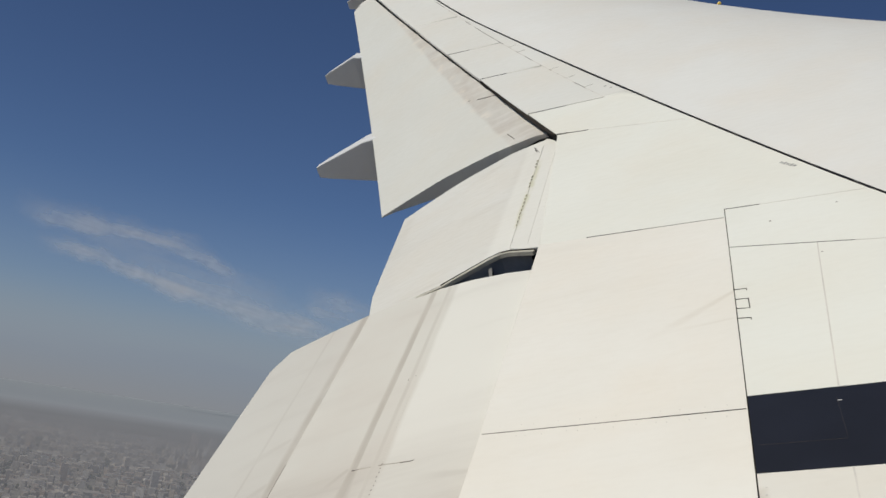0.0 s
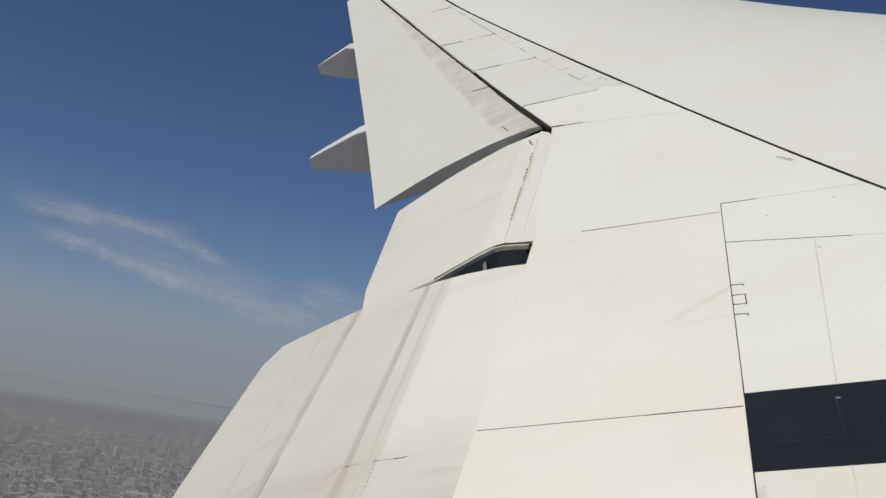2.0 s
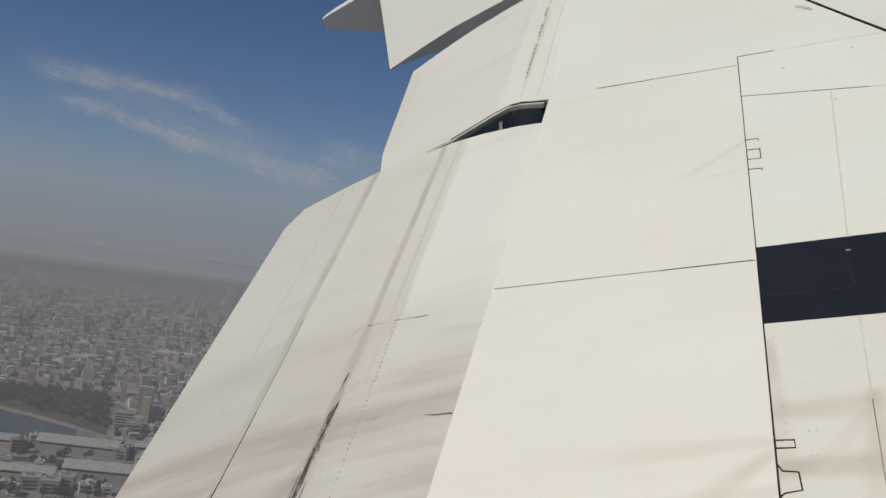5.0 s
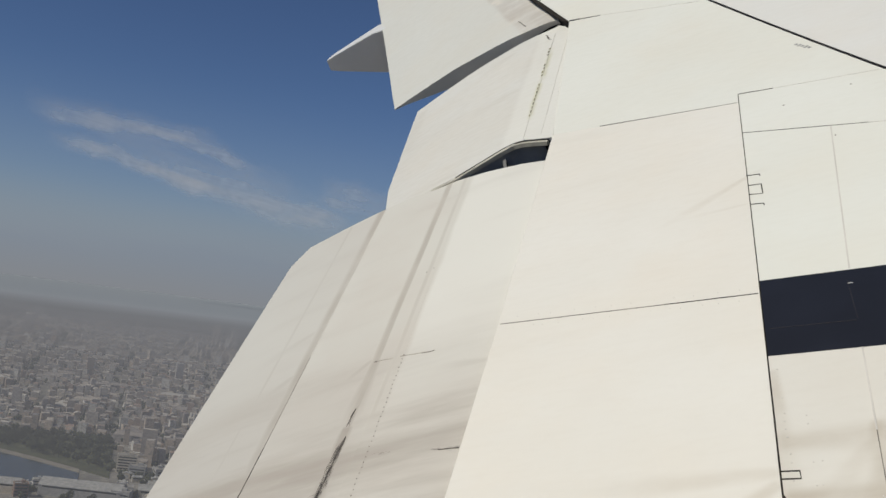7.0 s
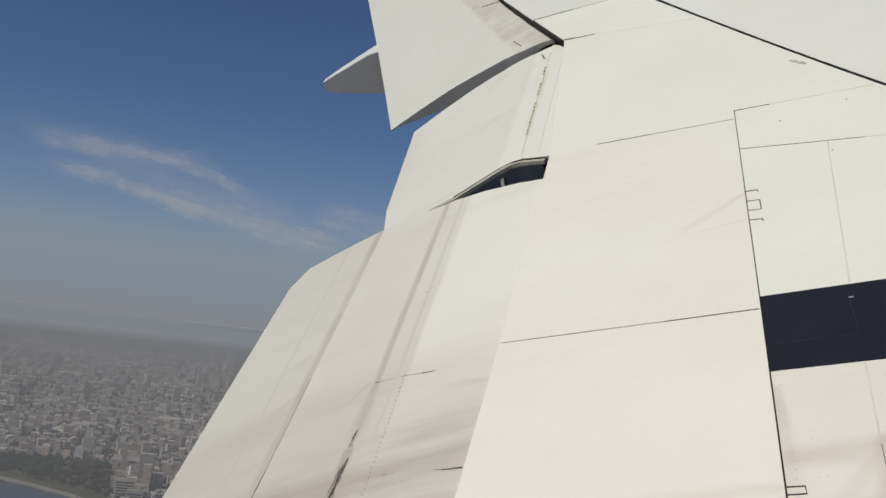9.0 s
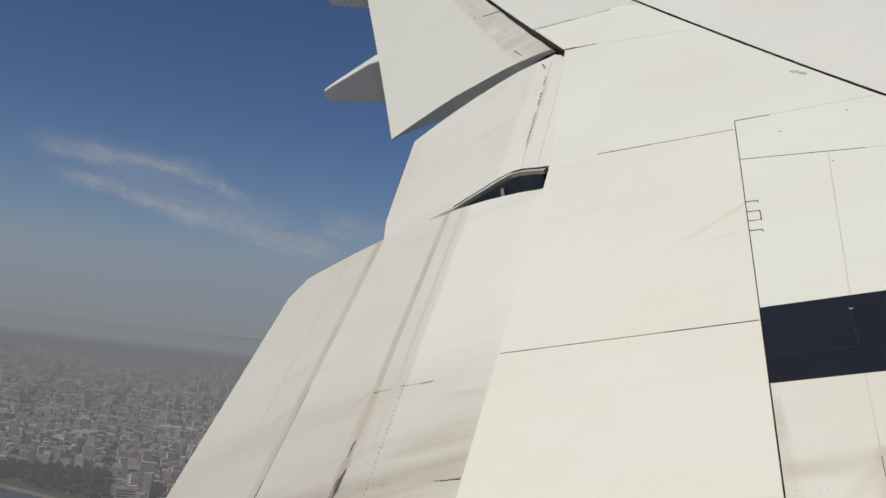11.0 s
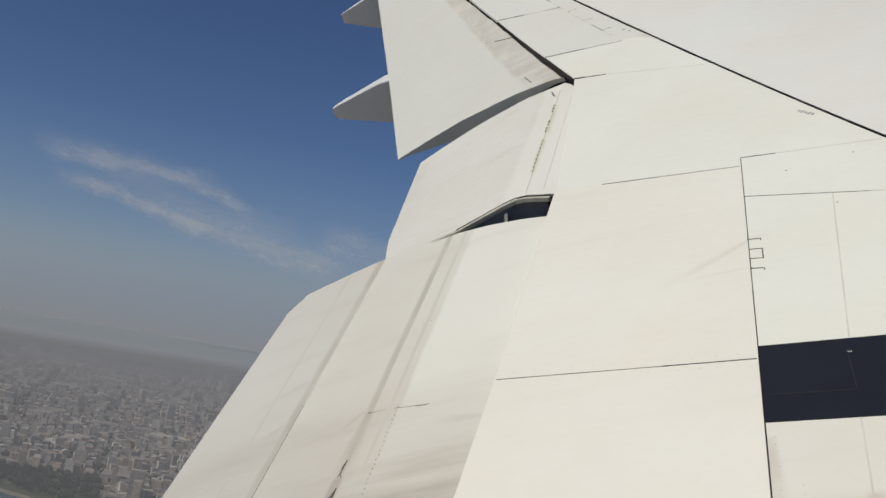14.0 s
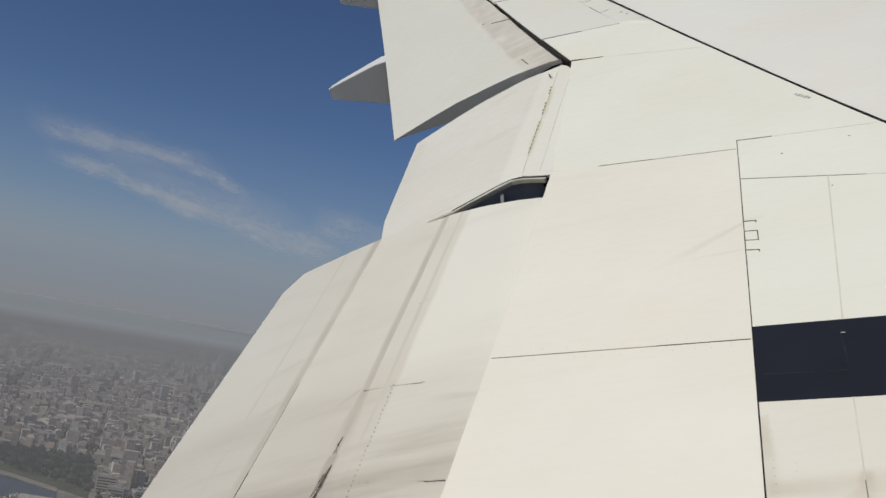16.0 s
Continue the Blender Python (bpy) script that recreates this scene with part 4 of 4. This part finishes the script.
# ---------------------------------------------------------------- ground
def ground_material():
    n = Nodes("city_ground")
    big = n.ramp(n.noise(0.004, detail=5), 0.35, 0.7)
    mid = n.ramp(n.noise(0.03, detail=6), 0.35, 0.65)
    fine = n.ramp(n.noise(0.22, detail=4), 0.4, 0.6)
    col = n.mix(mid, (0.23, 0.21, 0.19), (0.38, 0.345, 0.305))
    col = n.mix(n.math("MULTIPLY", big, 0.5), col, (0.11, 0.12, 0.08))
    col = n.mix(n.math("MULTIPLY", fine, 0.5), col, (0.10, 0.094, 0.088))
    return n.done(col, 0.9)


verts = [(0, 0, 0)]
faces = []
for j, r in enumerate((300, 700, 1300, 2200, 3400, 4850)):
    verts += [(r * math.cos(2 * math.pi * i / 72), r * math.sin(2 * math.pi * i / 72), 0) for i in range(72)]
    for i in range(72):
        b = 1 + 72 * j
        if j == 0:
            faces.append([0, b + i, b + (i + 1) % 72])
        else:
            faces.append([b - 72 + i, b + i, b + (i + 1) % 72, b - 72 + (i + 1) % 72])
tagged(mesh_object("ground", verts, faces, ground_material()), "grey-brown city ground of streets and yards", "ground", kind="structure")


REACH = 1.55  # metres for each unit of the district plan below


def polar(r, az):
    r *= REACH
    return r * math.sin(radians(az)), r * math.cos(radians(az))


def ribbon(name, inner, outer, z, material, label, category):
    """A flat band of land or water between two lines of (distance, bearing)."""
    verts, faces = [], []
    for (r0, a0), (r1, a1) in zip(inner, outer):
        verts += [(*polar(r0, a0), z), (*polar(r1, a1), z), (*polar(r0, a0), z - 1.5), (*polar(r1, a1), z - 1.5)]
    for i in range(len(inner) - 1):
        a, b = 4 * i, 4 * i + 4
        faces += [[a, a + 1, b + 1, b], [a, b, b + 2, a + 2], [a + 1, a + 3, b + 3, b + 1]]
    return tagged(mesh_object(name, verts, faces, material), label, category, kind="structure")


WATER = Nodes("river_water")
WATER.bump(WATER.noise(0.4, detail=5), 0.25, 0.3)
WATER = WATER.done((0.035, 0.05, 0.06), 0.12)
GRASS = plain("winter_grass", (0.095, 0.10, 0.05), 0.95, 0, 0.45, 0.05)
SAND = plain("pale_river_bank", (0.30, 0.27, 0.22), 0.95, 0, 0.3, 0.05)
AZ = [-48, -42, -37, -33, -30, -27.5, -25.5, -24, -22, -18, -12, -6]


def wave(base, amp, ph):
    return [(base + amp * math.sin(0.16 * a + ph), a) for a in AZ]


ribbon("water", wave(470, 14, 0.4), wave(568, 10, 0.6), 0.6, WATER, "dark river running past the works", "river")
ribbon("embankment", wave(568, 10, 0.6), wave(574, 10, 0.6), 1.0, SAND, "pale concrete river embankment", "embankment")
pond_in = [(742 + 16 * math.sin(0.3 * a), a) for a in AZ[:7]]
pond_out = [(826 - max(0, (a + 30)) * 14, a) for a in AZ[:7]]
ribbon("water", pond_in, pond_out, 0.6, WATER, "calm grey-blue basin behind a sandy bank", "water")
ribbon("embankment", pond_out, [(r + 12, a) for r, a in pond_out], 1.0, SAND, "curved sandy bank of the basin", "embankment")
ribbon("lawn", [(838 - max(0, (a + 30)) * 14, a) for a in AZ[:8]], [(905 + 10 * math.sin(a), a) for a in AZ[:8]], 0.8, GRASS, "dark green park behind the bank", "park")
ribbon("road", wave(660, 6, 1.0), wave(670, 6, 1.0), 0.5, plain("asphalt", (0.06, 0.06, 0.062), 0.9, 0, 0.3, 0.1), "grey asphalt road through the district", "road")


def blocked(r, az):
    """Where water, banks and parks leave no room to build."""
    r /= REACH
    if 440 < r < 590 or 650 < r < 680:
        return True
    return 715 < r < 912 and az < -24.2


# ---------------------------------------------------------------- buildings
def facade(name, colours, roof=False):
    """House walls and roofs, one tone for each separate building."""
    n = Nodes(name)
    geo = n.t.nodes.new("ShaderNodeNewGeometry")
    ramp = n.put("ValToRGB", Fac=geo.outputs["Random Per Island"])
    ramp.color_ramp.interpolation = "CONSTANT"
    els = ramp.color_ramp.elements
    while len(els) < len(colours):
        els.new(0.5)
    for i, c in enumerate(colours):
        els[i].position = i / len(colours)
        els[i].color = (*c, 1)
    up = n.put("SeparateXYZ", Vector=geo.outputs["Normal"]).outputs[2]
    roofs = n.put("ValToRGB", Fac=n.math("FRACT", n.math("MULTIPLY", geo.outputs["Random Per Island"], 37.7)))
    roofs.color_ramp.interpolation = "CONSTANT"
    r_cols = ((0.32, 0.29, 0.265), (0.46, 0.42, 0.37), (0.21, 0.205, 0.21), (0.52, 0.47, 0.40), (0.30, 0.21, 0.165), (0.66, 0.63, 0.57), (0.34, 0.31, 0.285))
    els = roofs.color_ramp.elements
    while len(els) < len(r_cols):
        els.new(0.5)
    for i, c in enumerate(r_cols):
        els[i].position = i / len(r_cols)
        els[i].color = (*c, 1)
    wall = n.mix(n.math("MULTIPLY", n.ramp(n.noise(0.35, (1, 1, 1.6), detail=3), 0.45, 0.6), 0.42), ramp.outputs[0], (0.09, 0.09, 0.095))
    col = n.mix(n.ramp(up, 0.3, 0.5), wall, roofs.outputs[0])
    quarter = n.ramp(n.noise(0.0045, detail=4), 0.38, 0.62)
    col = n.mix(n.math("MULTIPLY", quarter, 0.24), col, (0.24, 0.20, 0.175))
    tan = n.ramp(n.noise(0.007, detail=4, offset=(5, 1, 3)), 0.52, 0.68)
    col = n.mix(n.math("MULTIPLY", tan, 0.4), col, (0.46, 0.40, 0.31))
    col = n.mix(0.18, col, (0.38, 0.31, 0.26))
    return n.done(col, 0.85)


CITY = facade("city_walls", ((0.58, 0.55, 0.51), (0.42, 0.39, 0.36), (0.68, 0.65, 0.60), (0.30, 0.27, 0.255), (0.54, 0.45, 0.36), (0.82, 0.80, 0.75), (0.40, 0.385, 0.39), (0.58, 0.49, 0.39), (0.40, 0.29, 0.225), (0.66, 0.60, 0.51)))


def boxes(items):
    """Joined houses: plan centre, half sizes, height, turn, ridge (0 for a flat roof)."""
    verts, faces = [], []
    for cx, cy, hx, hy, h, turn, ridge in items:
        c, s = math.cos(turn), math.sin(turn)
        i = len(verts)
        for z in (-0.5, h):
            for x, y in ((-hx, -hy), (hx, -hy), (hx, hy), (-hx, hy)):
                verts.append((cx + c * x - s * y, cy + s * x + c * y, z))
        faces += [[i + k, i + (k + 1) % 4, i + 4 + (k + 1) % 4, i + 4 + k] for k in range(4)]
        if ridge:
            verts += [(cx - c * hx, cy - s * hx, h + ridge), (cx + c * hx, cy + s * hx, h + ridge)]
            faces += [[i + 4, i + 5, i + 9, i + 8], [i + 6, i + 7, i + 8, i + 9], [i + 5, i + 6, i + 9], [i + 7, i + 4, i + 8]]
        else:
            faces.append([i + 4, i + 5, i + 6, i + 7])
    return verts, faces


near_sites, far_items = [], []
rnd = random.Random(7)
for r0, r1, pitch, fill in ((650, 2000, 13.0, 0.84), (2000, 3300, 17.0, 0.82), (3300, 4820, 25.0, 0.8)):
    g = int(r1 / pitch) + 1
    turn0 = radians(24)
    for i in range(-g, g):
        for j in range(-g, g):
            jog = 26.0 * noise.noise(Vector((i * pitch * 0.0026, j * pitch * 0.0026, 0)))
            gx, gy = i * pitch + jog, j * pitch * 1.15 - jog
            x = gx * math.cos(turn0) - gy * math.sin(turn0)
            y = gx * math.sin(turn0) + gy * math.cos(turn0)
            r = math.hypot(x, y)
            if not r0 < r < r1:
                continue
            az = math.degrees(math.atan2(x, y))
            if not -44 < az < -8 or i % 9 == 0 or j % 11 == 0 or rnd.random() > fill or blocked(r, az):
                continue
            x += rnd.uniform(-4, 4)
            y += rnd.uniform(-4, 4)
            dense = noise.noise(Vector((x * 0.0016, y * 0.0016, 3.0)))
            k = rnd.random()
            h = rnd.uniform(5, 11)
            hx, hy = pitch * rnd.uniform(0.24, 0.45), pitch * rnd.uniform(0.24, 0.44)
            ridge = rnd.choice((0, 0, 1.8, 2.4))
            if k < 0.18 + 0.45 * max(dense, 0):
                h, ridge = rnd.uniform(11, 21), 0
            if k < 0.014 + 0.14 * max(dense - 0.1, 0):
                h, ridge = rnd.uniform(20, 36), 0
                hx *= rnd.choice((1.0, 1.5))
            if 0.40 < k < 0.42 + 0.03 * max(-dense, 0):
                h, hx, hy, ridge = rnd.uniform(7, 11), rnd.uniform(13, 24) * (1 + r / 3000), rnd.uniform(8, 14) * (1 + r / 4000), 0
            if 2700 < r < 3700 and k < 0.08 * max(noise.noise(Vector((x * 0.0035, y * 0.0035, 7.0))) - 0.12, 0):
                h, hx, hy, ridge = rnd.uniform(34, 58), 12, 9, 0
            turn = turn0 + rnd.choice((0, math.pi / 2)) + rnd.uniform(-0.25, 0.25)
            if r < 1230 and -34 < az < -17:
                near_sites.append((r, az, x, y, turn))
            else:
                far_items.append((x, y, hx, hy, h, turn, ridge))
v, f = boxes(far_items)
tagged(mesh_object("city_houses", v, f, CITY), "dense grey and beige low houses and blocks", "houses", kind="stuff")

WALLS = [plain("wall_" + k, c, 0.85, 0, 0.2, 0.4) for k, c in (("white", (0.72, 0.70, 0.66)), ("beige", (0.54, 0.48, 0.39)), ("grey", (0.40, 0.39, 0.38)), ("brick", (0.33, 0.21, 0.155)))]
ROOF_GREY = plain("roof_grey", (0.42, 0.41, 0.39), 0.7, 0, 0.3, 0.3)
ROOF_PALE = plain("roof_pale", (0.36, 0.34, 0.31), 0.85, 0, 0.3, 0.3)
GLASS = plain("window_glass", (0.035, 0.042, 0.05), 0.15)


def box_bm(hx, hy, z0, z1, bevel=0.0):
    bm = bmesh.new()
    bmesh.ops.create_cube(bm, size=1, matrix=Matrix.Translation((0, 0, (z0 + z1) / 2)) @ Matrix.Diagonal((2 * hx, 2 * hy, z1 - z0, 1)))
    if bevel:
        bmesh.ops.bevel(bm, geom=bm.edges[:], offset=bevel, segments=1, affect="EDGES")
    return bm


def shift(bm, x, y, z=0.0):
    bmesh.ops.translate(bm, verts=bm.verts[:], vec=(x, y, z))
    return bm


def block(name, hx, hy, h, wall, label, category):
    """A flat-roofed building: body, parapet roof, roof hut, and a ribbon window for each storey and long side."""
    ob = tagged(new(name), label, category, "buildings of the near district")
    part("wall", box_bm(hx, hy, -1, h, 0.15), wall, ob)
    bm = bmesh.new()
    for x, y, a, b in ((0, hy - 0.2, hx, 0.2), (0, 0.2 - hy, hx, 0.2), (hx - 0.2, 0, 0.2, hy - 0.4), (0.2 - hx, 0, 0.2, hy - 0.4)):
        bmesh.ops.create_cube(bm, size=1, matrix=Matrix.Translation((x, y, h + 0.35)) @ Matrix.Diagonal((2 * a + 0.1, 2 * b + 0.1, 0.7, 1)))
    part("parapet", bm, wall, ob)
    part("roof", shift(box_bm(hx - 0.4, hy - 0.4, 0, 0.08), 0, 0, h), ROOF_PALE, ob)
    part("roof_hut", shift(box_bm(hx * 0.25, hy * 0.3, 0, 2.4, 0.1), hx * 0.3, hy * 0.2, h), wall, ob)
    z = 1.2
    while z + 1.4 < h:
        for s in (-1, 1):
            part("window", shift(box_bm(hx * 0.86, 0.06, 0, 1.3), 0, s * (hy + 0.02), z), GLASS, ob)
        part("window", shift(box_bm(0.06, hy * 0.7, 0, 1.3), -hx - 0.02, 0, z), GLASS, ob)
        z += 3.0
    return ob


def shed(name, hx, hy, h, wall, label, category):
    """A works hall: walls, gabled ribbed roof, strip windows and a big door."""
    ob = tagged(new(name), label, category, "buildings of the near district")
    part("wall", box_bm(hx, hy, -1, h, 0.1), wall, ob)
    bm = bmesh.new()
    n = 24
    for s in (-1, 1):
        row = []
        for i in range(n + 1):
            x = -hx - 0.5 + (2 * hx + 1) * i / n
            k = 0.12 * (i % 2)
            row.append((bm.verts.new((x, s * (hy + 0.5), h + k)), bm.verts.new((x, 0, h + hy * 0.28 + k))))
        for a, b in zip(row, row[1:]):
            bm.faces.new((a[0], b[0], b[1], a[1]) if s < 0 else (a[0], a[1], b[1], b[0]))
    bmesh.ops.recalc_face_normals(bm, faces=bm.faces[:])
    for fc in bm.faces:
        if fc.normal.z < 0:
            fc.normal_flip()
    part("roof", bm, ROOF_GREY, ob)
    for s in (-1, 1):
        part("gutter", shift(box_bm(hx + 0.5, 0.12, -0.12, 0.1), 0, s * (hy + 0.55), h), WALLS[2], ob)
    bm = bmesh.new()
    for s in (-1, 1):
        for a, b, c in (((s * hx, -hy, h), (s * hx, hy, h), (s * hx, 0, h + hy * 0.27)),):
            va, vb, vc = (bm.verts.new(q) for q in (a, b, c))
            wa, wb, wc = (bm.verts.new((q[0] - s * 0.3, q[1], q[2])) for q in (a, b, c))
            bm.faces.new((va, vb, vc)), bm.faces.new((wa, wc, wb)), bm.faces.new((va, wa, wb, vb)), bm.faces.new((vb, wb, wc, vc)), bm.faces.new((vc, wc, wa, va))
    bmesh.ops.recalc_face_normals(bm, faces=bm.faces[:])
    part("gable", bm, wall, ob)
    for s in (-1, 1):
        part("window", shift(box_bm(hx * 0.9, 0.06, 0, 1.2), 0, s * (hy + 0.02), h - 2.0), GLASS, ob)
    part("door", shift(box_bm(0.06, 2.4, 0, 4.2), -hx - 0.02, 0, 0), ROOF_GREY, ob)
    return ob


kinds = [
    block("office_block", 10, 8, 15, WALLS[0], "white flat-roofed office block with ribbon windows", "building"),
    block("apartment_block", 11, 7, 19, WALLS[1], "beige flat-roofed apartment block", "building"),
    block("concrete_block", 9, 8, 11, WALLS[2], "grey concrete flat-roofed building", "building"),
    block("brick_block", 6.5, 5, 12, WALLS[3], "brown brick flat-roofed building", "building"),
    block("white_house", 4.5, 4, 7, WALLS[0], "small white flat-roofed house", "house"),
    shed("gabled_house", 5, 4, 5.5, WALLS[1], "small beige house with a grey gabled roof", "house"),
]
halls = [
    shed("works_hall", 38, 17, 10, WALLS[2], "long grey works hall with a ribbed gabled roof", "warehouse"),
    shed("works_hall", 24, 13, 9, WALLS[1], "beige works hall with a ribbed grey roof", "warehouse"),
]
hall_sites = []
for k, (r, az, kind, spin) in enumerate(((634, -23.6, 0, 18), (622, -27.6, 1, 20), (700, -29.4, 1, 18), (640, -20.4, 1, 108), (697, -25.2, 0, 15), (620, -18.4, 1, 20), (634, -31.4, 1, 100), (628, -15.5, 0, 22))):
    hx, hy = polar(r, az)
    hall_sites.append((hx, hy, (38, 25)[kind]))
    m = Matrix.Translation((hx, hy, 0)) @ Matrix.Rotation(radians(spin), 4, "Z")
    if k == 0 or k == 2:
        halls[kind].matrix_world = m
    else:
        copy_thing(halls[kind], m)
tries = 0
while len(hall_sites) < 24 and tries < 400:
    tries += 1
    hx, hy = polar(rnd.choice((rnd.uniform(612, 645), rnd.uniform(690, 728))), rnd.uniform(-33, -18))
    kind = rnd.randrange(2)
    if all(math.hypot(hx - a, hy - b) > c + (38, 25)[kind] for a, b, c in hall_sites):
        hall_sites.append((hx, hy, (38, 25)[kind]))
        copy_thing(halls[kind], Matrix.Translation((hx, hy, 0)) @ Matrix.Rotation(radians(rnd.choice((20, 110, 24))), 4, "Z"))
placed, taken = set(), []
# smaller works buildings between the halls
for _ in range(150):
    r, az = rnd.choice((rnd.uniform(592, 646), rnd.uniform(684, 712))) * REACH, rnd.uniform(-33, -17)
    x, y = r * math.sin(radians(az)), r * math.cos(radians(az))
    near_sites.append((r, az, x, y, radians(rnd.choice((20, 110)))))
for r, az, x, y, turn in near_sites:
    if any(math.hypot(x - a, y - b) < 0.75 * c + 8 for a, b, c in hall_sites):
        continue
    if any(math.hypot(x - a, y - b) < 17 for a, b in taken):
        continue
    taken.append((x, y))
    k = rnd.choices(range(6), (3, 1, 5, 2, 6, 6))[0]
    m = Matrix.Translation((x, y, 0)) @ Matrix.Rotation(turn, 4, "Z")
    if k in placed:
        copy_thing(kinds[k], m)
    else:
        placed.add(k)
        kinds[k].matrix_world = m

# ---------------------------------------------------------------- trees
LEAF = plain("dark_winter_leaves", (0.055, 0.062, 0.03), 0.9, 0, 0.5, 0.4)
BARK = plain("grey_bark", (0.11, 0.09, 0.07), 0.95)


def tree(seed, height):
    rt = random.Random(seed)
    ob = tagged(new("tree"), "dark green park tree with a ragged crown", "tree", "park trees")
    bm = bmesh.new()
    bmesh.ops.create_cone(bm, cap_ends=True, segments=7, radius1=0.35, radius2=0.14, depth=height * 0.6, matrix=Matrix.Translation((0, 0, height * 0.3)))
    for k in range(5):
        a = rt.uniform(0, 6.28)
        m = Matrix.Translation((0, 0, height * rt.uniform(0.3, 0.5))) @ Matrix.Rotation(a, 4, "Z") @ Matrix.Rotation(radians(rt.uniform(35, 60)), 4, "Y") @ Matrix.Translation((0, 0, height * 0.16))
        bmesh.ops.create_cone(bm, cap_ends=True, segments=5, radius1=0.14, radius2=0.05, depth=height * 0.32, matrix=m)
    part("trunk", bm, BARK, ob)
    bm = bmesh.new()
    for k in range(150):
        a, u = rt.uniform(0, 6.28), rt.uniform(-1, 1)
        q = (1 - u * u) ** 0.5 * rt.uniform(0.35, 1.0) * height * 0.36
        c = Vector((q * math.cos(a), q * math.sin(a), height * (0.66 + 0.30 * u)))
        s = height * rt.uniform(0.03, 0.075)
        m = Matrix.Translation(c) @ Euler((rt.uniform(0, 6), rt.uniform(0, 6), 0)).to_matrix().to_4x4() @ Matrix.Diagonal((s, s * 0.7, s * 0.45, 1))
        bmesh.ops.create_icosphere(bm, subdivisions=1, radius=1, matrix=m)
    part("crown", bm, LEAF, ob)
    return ob


kinds_t = [tree(1, 9), tree(2, 11), tree(3, 7.5)]
first = set()
for i in range(270):
    if i < 220:
        az = rnd.uniform(-34, -24.2)
        base = 838 - max(0, az + 30) * 14
        r = rnd.uniform(base + 12, 902)
    else:
        az, r = rnd.uniform(-33, -15), rnd.choice((583, 652, 678)) + rnd.uniform(-3, 3)
    x, y = polar(r, az)
    k = rnd.randrange(3)
    m = Matrix.Translation((x, y, 0.5)) @ Matrix.Rotation(rnd.uniform(0, 6.28), 4, "Z")
    if k in first:
        copy_thing(kinds_t[k], m)
    else:
        first.add(k)
        kinds_t[k].matrix_world = m

# scattered street trees across the city
verts, faces = [], []
for i in range(9000):
    r, az = 650 + 3700 * rnd.random() ** 0.8, rnd.uniform(-43, -9)
    x, y = polar(r / REACH, az)
    grove = noise.noise(Vector((x * 0.006, y * 0.006, 9.0)))
    if i < 420:
        # thicket in the park
        az = rnd.uniform(-36, -24.1)
        x, y = polar(rnd.uniform(868 - max(0, az + 30) * 14, 906), az)
    elif blocked(r, az) or grove < rnd.uniform(-0.5, 0.35):
        continue
    for k in range(6):
        b = len(verts)
        s = rnd.uniform(1.6, 3.4)
        ox, oy, oz = x + rnd.uniform(-3, 3), y + rnd.uniform(-3, 3), rnd.uniform(2.0, 5.5)
        verts += [(ox + s * dx * rnd.uniform(0.7, 1.2), oy + s * dy * rnd.uniform(0.7, 1.2), oz + s * dz) for dx, dy, dz in ((1, 0, 0), (0, 1, 0), (-1, 0, 0), (0, -1, 0), (0, 0, 0.9), (0, 0, -1.6))]
        faces += [[b, b + 1, b + 4], [b + 1, b + 2, b + 4], [b + 2, b + 3, b + 4], [b + 3, b, b + 4], [b + 1, b, b + 5], [b + 2, b + 1, b + 5], [b + 3, b + 2, b + 5], [b, b + 3, b + 5]]
tagged(mesh_object("street_trees", verts, faces, LEAF), "dark green clumps of trees between the houses", "trees", kind="stuff")
